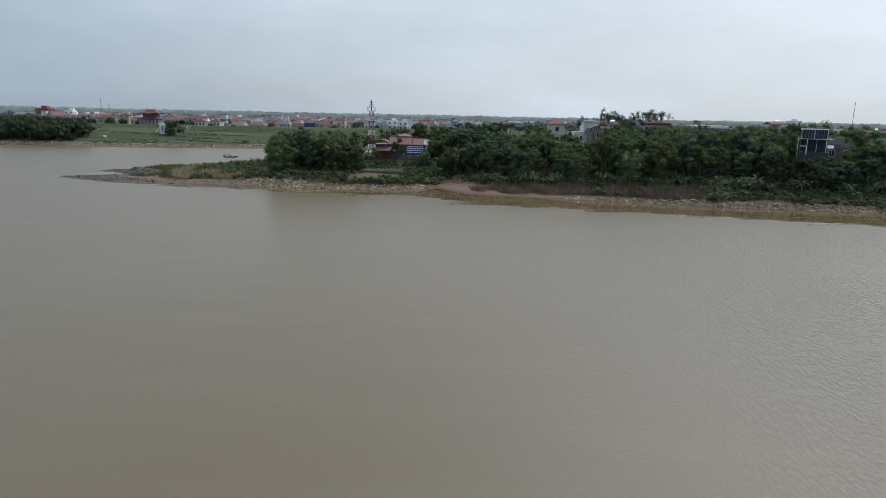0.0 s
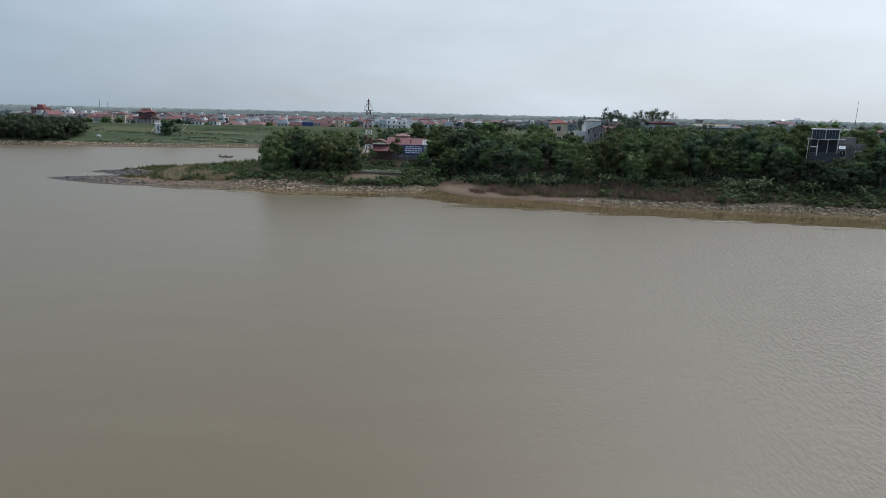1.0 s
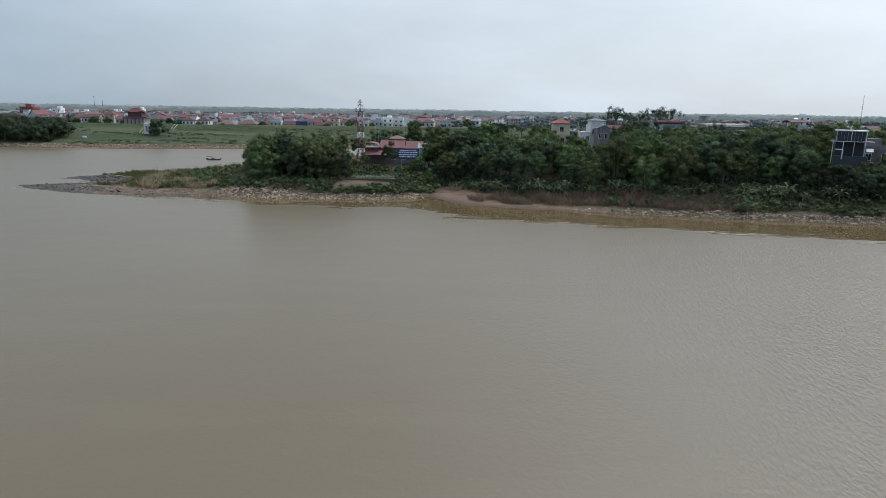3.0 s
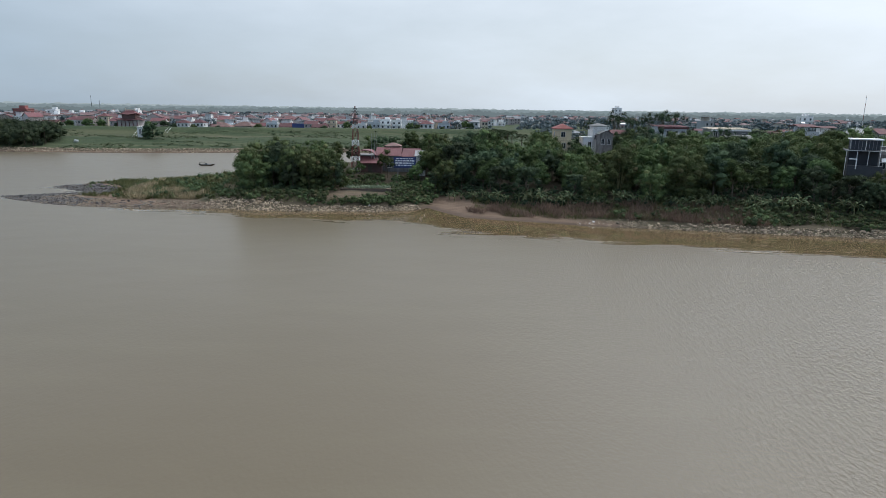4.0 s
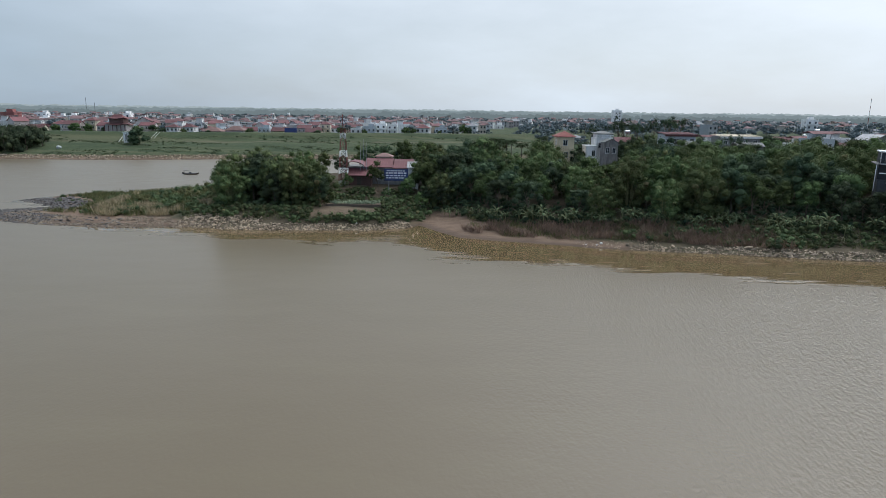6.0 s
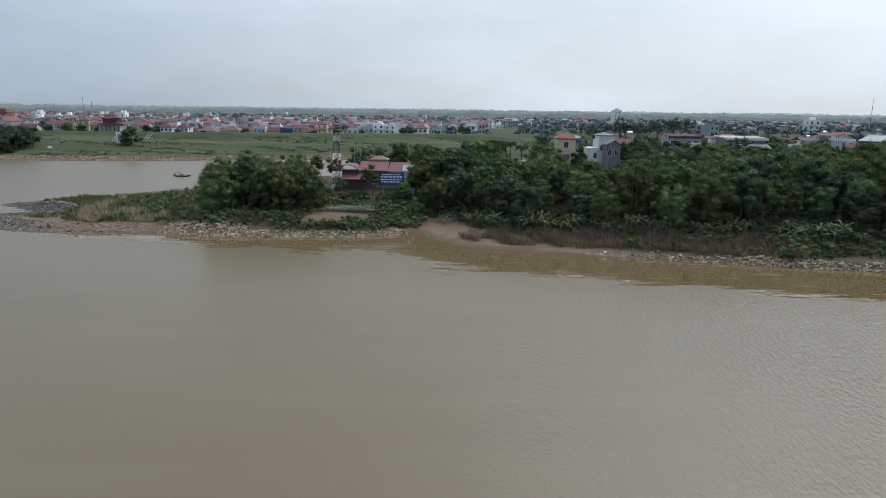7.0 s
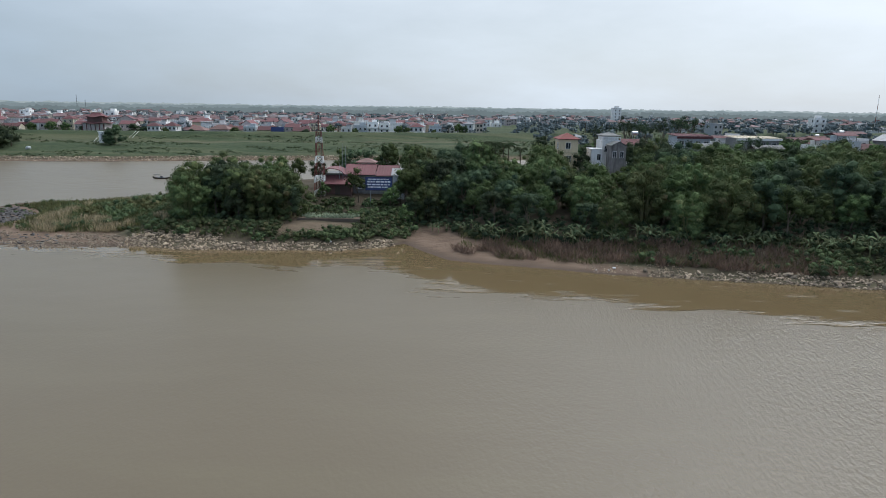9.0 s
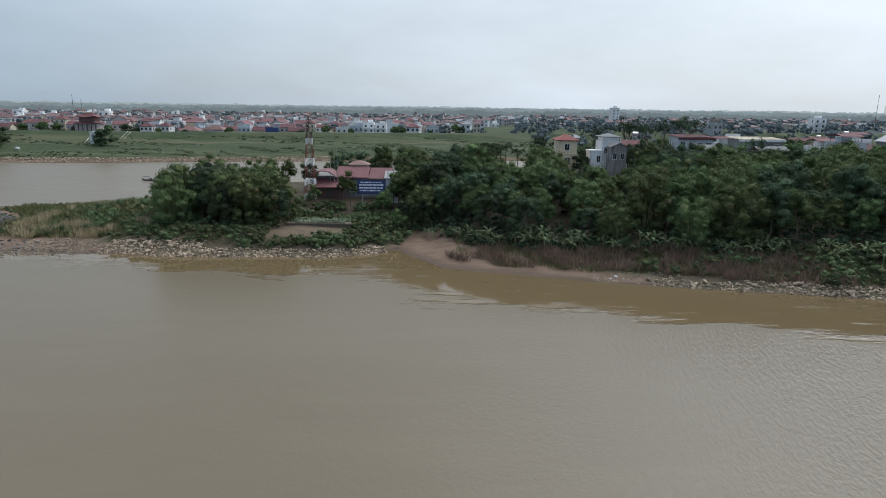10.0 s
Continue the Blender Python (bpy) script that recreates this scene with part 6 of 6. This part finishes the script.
pump_house()
board = anchor("billboard", pose(-81.6, 372, on_land(-81.6, 372)), "blue billboard on posts by the dike road", "sign")
part("panel", boxes([(-3.3, -0.1, -0.6, 3.3, 0.1, 2.3)]), M_BLUE, board)
for x in (-2.6, 0.0, 2.6):
    part("post", boxes([(x - 0.1, 0.12, -2.5, x + 0.1, 0.3, 2.2)]), M_GREYROOF, board)

# ---- trees of the plain ----
fr = np.random.default_rng(31)
plain = [make_tree("tree", 600 + k, 8.0, 3.6, 3.6, 26, 1.6, 24, 0.6, m, "leafy tree by the dike road", "trees by the dike", 0.2) for k, m in enumerate((M_TREE, M_DARK))]
bush = [make_tree("tree", 620, 6.0, 3.4, 3.1, 42, 1.3, 44, 0.42, M_DARK, "large dark round bush on the dike slope", "trees by the dike", 0.15, -0.95)]
stand(bush, [(-139.6, 321.0, 1.15)], fr, (0.98, 1.02))
stand(plain, [(-209, 388, 0.85), (-199, 385, 0.8), (-162, 384, 0.7), (-157, 385, 0.55), (-57, 386, 0.72), (-20.5, 398, 0.75), (-16, 397, 0.55), (-1, 396, 0.4), (-85, 388, 0.55), (-131, 384, 0.45), (-221, 390, 0.7), (-108, 385, 0.6), (-145, 383, 0.5), (-44, 390, 0.5), (-171, 383, 0.75), (-190, 384, 0.6), (-70, 386, 0.5), (12, 398, 0.7), (16, 399, 0.6)], fr, (0.9, 1.1))
crowds = [Crowd((M_TREE, M_BARK)), Crowd((M_DARK, M_BARK))]
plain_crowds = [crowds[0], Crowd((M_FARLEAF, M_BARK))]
spots = []
for x in np.arange(-262, -176, 5.2):
    for y in np.arange(292, 326, 6.5):
        if x < -205 + 0.6 * (320 - y) + 22:
            spots.append((x + fr.uniform(-2, 2), y + fr.uniform(-2, 2), fr.uniform(1.0, 1.45)))
            spots.append((x + fr.uniform(-3, 3), y + fr.uniform(-3, 3), fr.uniform(0.4, 0.6)))
for y in np.arange(402, 1180, 18):
    for x in np.arange(-0.70 * y, 0.06 * y, 17):
        if fr.uniform() < 0.8:
            spots.append((x + fr.uniform(-7, 7), y + fr.uniform(-7, 7), fr.uniform(0.5, 1.1)))
for y in np.arange(200, 300, 8.5):
    for x in np.arange(46 + 0.15 * (y - 200), 0.76 * y, 8.5):
        if not any(abs(x - hx) < r + 2 and y < hy + r for hx, hy, r in HOUSE_SPOTS) and fr.uniform() < 0.7:
            k = fr.uniform(0.85, 1.15) if 0.5 < (x - 6.8) / (y - 49) < 0.63 else fr.uniform(0.55, 0.9)
            spots.append((x + fr.uniform(-3, 3), y + fr.uniform(-3, 3), k))
for y in np.arange(300, 1100, 19):
    for x in np.arange(max(30, 0.13 * y), 0.75 * y, 13 + 0.008 * y):
        if fr.uniform() < 0.8:
            spots.append((x + fr.uniform(-8, 8), y + fr.uniform(-8, 8), fr.uniform(0.7, 1.25)))
for x, y, k in spots:
    # past y 340 the trees take the leaf colour with painted haze
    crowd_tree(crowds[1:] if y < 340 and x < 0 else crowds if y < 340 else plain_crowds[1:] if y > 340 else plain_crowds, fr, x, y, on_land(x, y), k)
crowds[0].link("village_trees", "green trees among the village houses", "trees")
crowds[1].link("village_trees", "dark trees among the village houses", "trees")
plain_crowds[1].link("village_trees", "trees spread over the plain, greyed by painted haze", "trees")
heap = Heap()
px, py = fr.uniform(-330, 90, 5200), fr.uniform(288, 400, 5200)
z, dn, df = land(px, py)
for i in np.flatnonzero((df > 4) & (df < 60) & (wobble(0.5 * px, 1.6 * py, 16, 2.0) > 0.02)):
    tufts(heap, fr, [np.array([px[i], py[i], z[i]]) + fr.normal(size=3) * np.array([1.2, 0.8, 0.1]) for _ in range(2)], fr.uniform(0.4, 1.3, 2), 14, 0.5, 0.1, 0.7, 0.4)
tagged(new("meadow_scrub", heap.mesh("meadow_scrub", M_MEADOW)), "low green scrub on the far meadow", "scrub", kind="stuff")


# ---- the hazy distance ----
# no air is built: haze is painted as an even blue-grey glow
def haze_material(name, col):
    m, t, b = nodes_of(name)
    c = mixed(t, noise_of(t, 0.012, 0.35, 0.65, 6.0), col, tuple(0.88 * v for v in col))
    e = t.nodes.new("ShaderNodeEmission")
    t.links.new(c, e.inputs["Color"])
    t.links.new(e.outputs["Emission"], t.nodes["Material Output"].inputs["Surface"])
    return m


hz = np.random.default_rng(4)
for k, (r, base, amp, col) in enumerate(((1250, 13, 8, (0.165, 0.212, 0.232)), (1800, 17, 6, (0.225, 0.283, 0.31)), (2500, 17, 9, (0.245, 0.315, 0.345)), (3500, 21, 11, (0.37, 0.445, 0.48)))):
    v, f = [], []
    n = 1500
    bump = sum(w * np.interp(np.arange(n + 1), np.sort(hz.uniform(0, n, m)), hz.uniform(-1, 1, m)) for m, w in ((40, 0.12), (150, 0.15), (420, 0.22), (1100, 0.26)))
    for i in range(n + 1):
        a = radians(-50 + 100 * i / n)
        top = base + amp * (0.5 + bump[i])
        v += [(r * math.sin(a), r * math.cos(a), -2), (r * math.sin(a), r * math.cos(a), top)]
        if i < n:
            f.append((2 * i, 2 * i + 2, 2 * i + 3, 2 * i + 1))
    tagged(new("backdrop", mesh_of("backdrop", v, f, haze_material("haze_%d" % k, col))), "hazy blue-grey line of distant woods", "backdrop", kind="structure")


# the tower's paleness is haze painted into its glow
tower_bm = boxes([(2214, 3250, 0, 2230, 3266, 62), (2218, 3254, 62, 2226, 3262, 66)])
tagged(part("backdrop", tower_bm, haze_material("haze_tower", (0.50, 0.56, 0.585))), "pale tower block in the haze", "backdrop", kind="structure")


# ---- boat ----
def sampan():
    root = anchor("boat", pose(-80.2, 233.5, 0, 0, 0, 4) @ Matrix.Scale(0.8, 4), "small dark wooden river boat with a canopy", "boat")
    bm = bmesh.new()
    rows = []
    for k in range(9):
        s = k / 8 * 2 - 1
        w = 0.75 * (1 - abs(s) ** 2.6) + 0.12
        lift = 0.45 * abs(s) ** 3
        rows.append([bm.verts.new((3.3 * s, q, h)) for q, h in ((-w, 0.42 + lift), (-w * 0.7, -0.15 + lift), (w * 0.7, -0.15 + lift), (w, 0.42 + lift), (w * 0.88, 0.40 + lift), (w * 0.6, 0.05 + lift), (-w * 0.6, 0.05 + lift), (-w * 0.88, 0.40 + lift))])
    for a, b in zip(rows, rows[1:]):
        for i in range(8):
            bm.faces.new((a[i], b[i], b[(i + 1) % 8], a[(i + 1) % 8]))
    bm.faces.new(rows[0])
    bm.faces.new(rows[-1][::-1])
    bmesh.ops.recalc_face_normals(bm, faces=bm.faces)
    part("hull", bm, M_HULL, root)
    part("gunwale", boxes([(-2.4, -0.82, 0.42, 2.4, -0.72, 0.5), (-2.4, 0.72, 0.42, 2.4, 0.82, 0.5)]), M_GREYROOF, root)
    part("canopy", boxes([(-2.9, -0.7, 1.45, -0.6, 0.7, 1.53)]), M_STEEL, root)
    for x in (-2.7, -0.8):
        for y in (-0.6, 0.6):
            part("canopy_post", boxes([(x, y, 0.2, x + 0.06, y + 0.06, 1.45)]), M_STEEL, root)
    part("engine", boxes([(-0.4, -0.3, 0.05, 0.3, 0.3, 0.95)]), M_STEEL, root)
    part("thwart", boxes([(1.0, -0.6, 0.3, 1.3, 0.6, 0.36)]), M_HULL, root)


sampan()
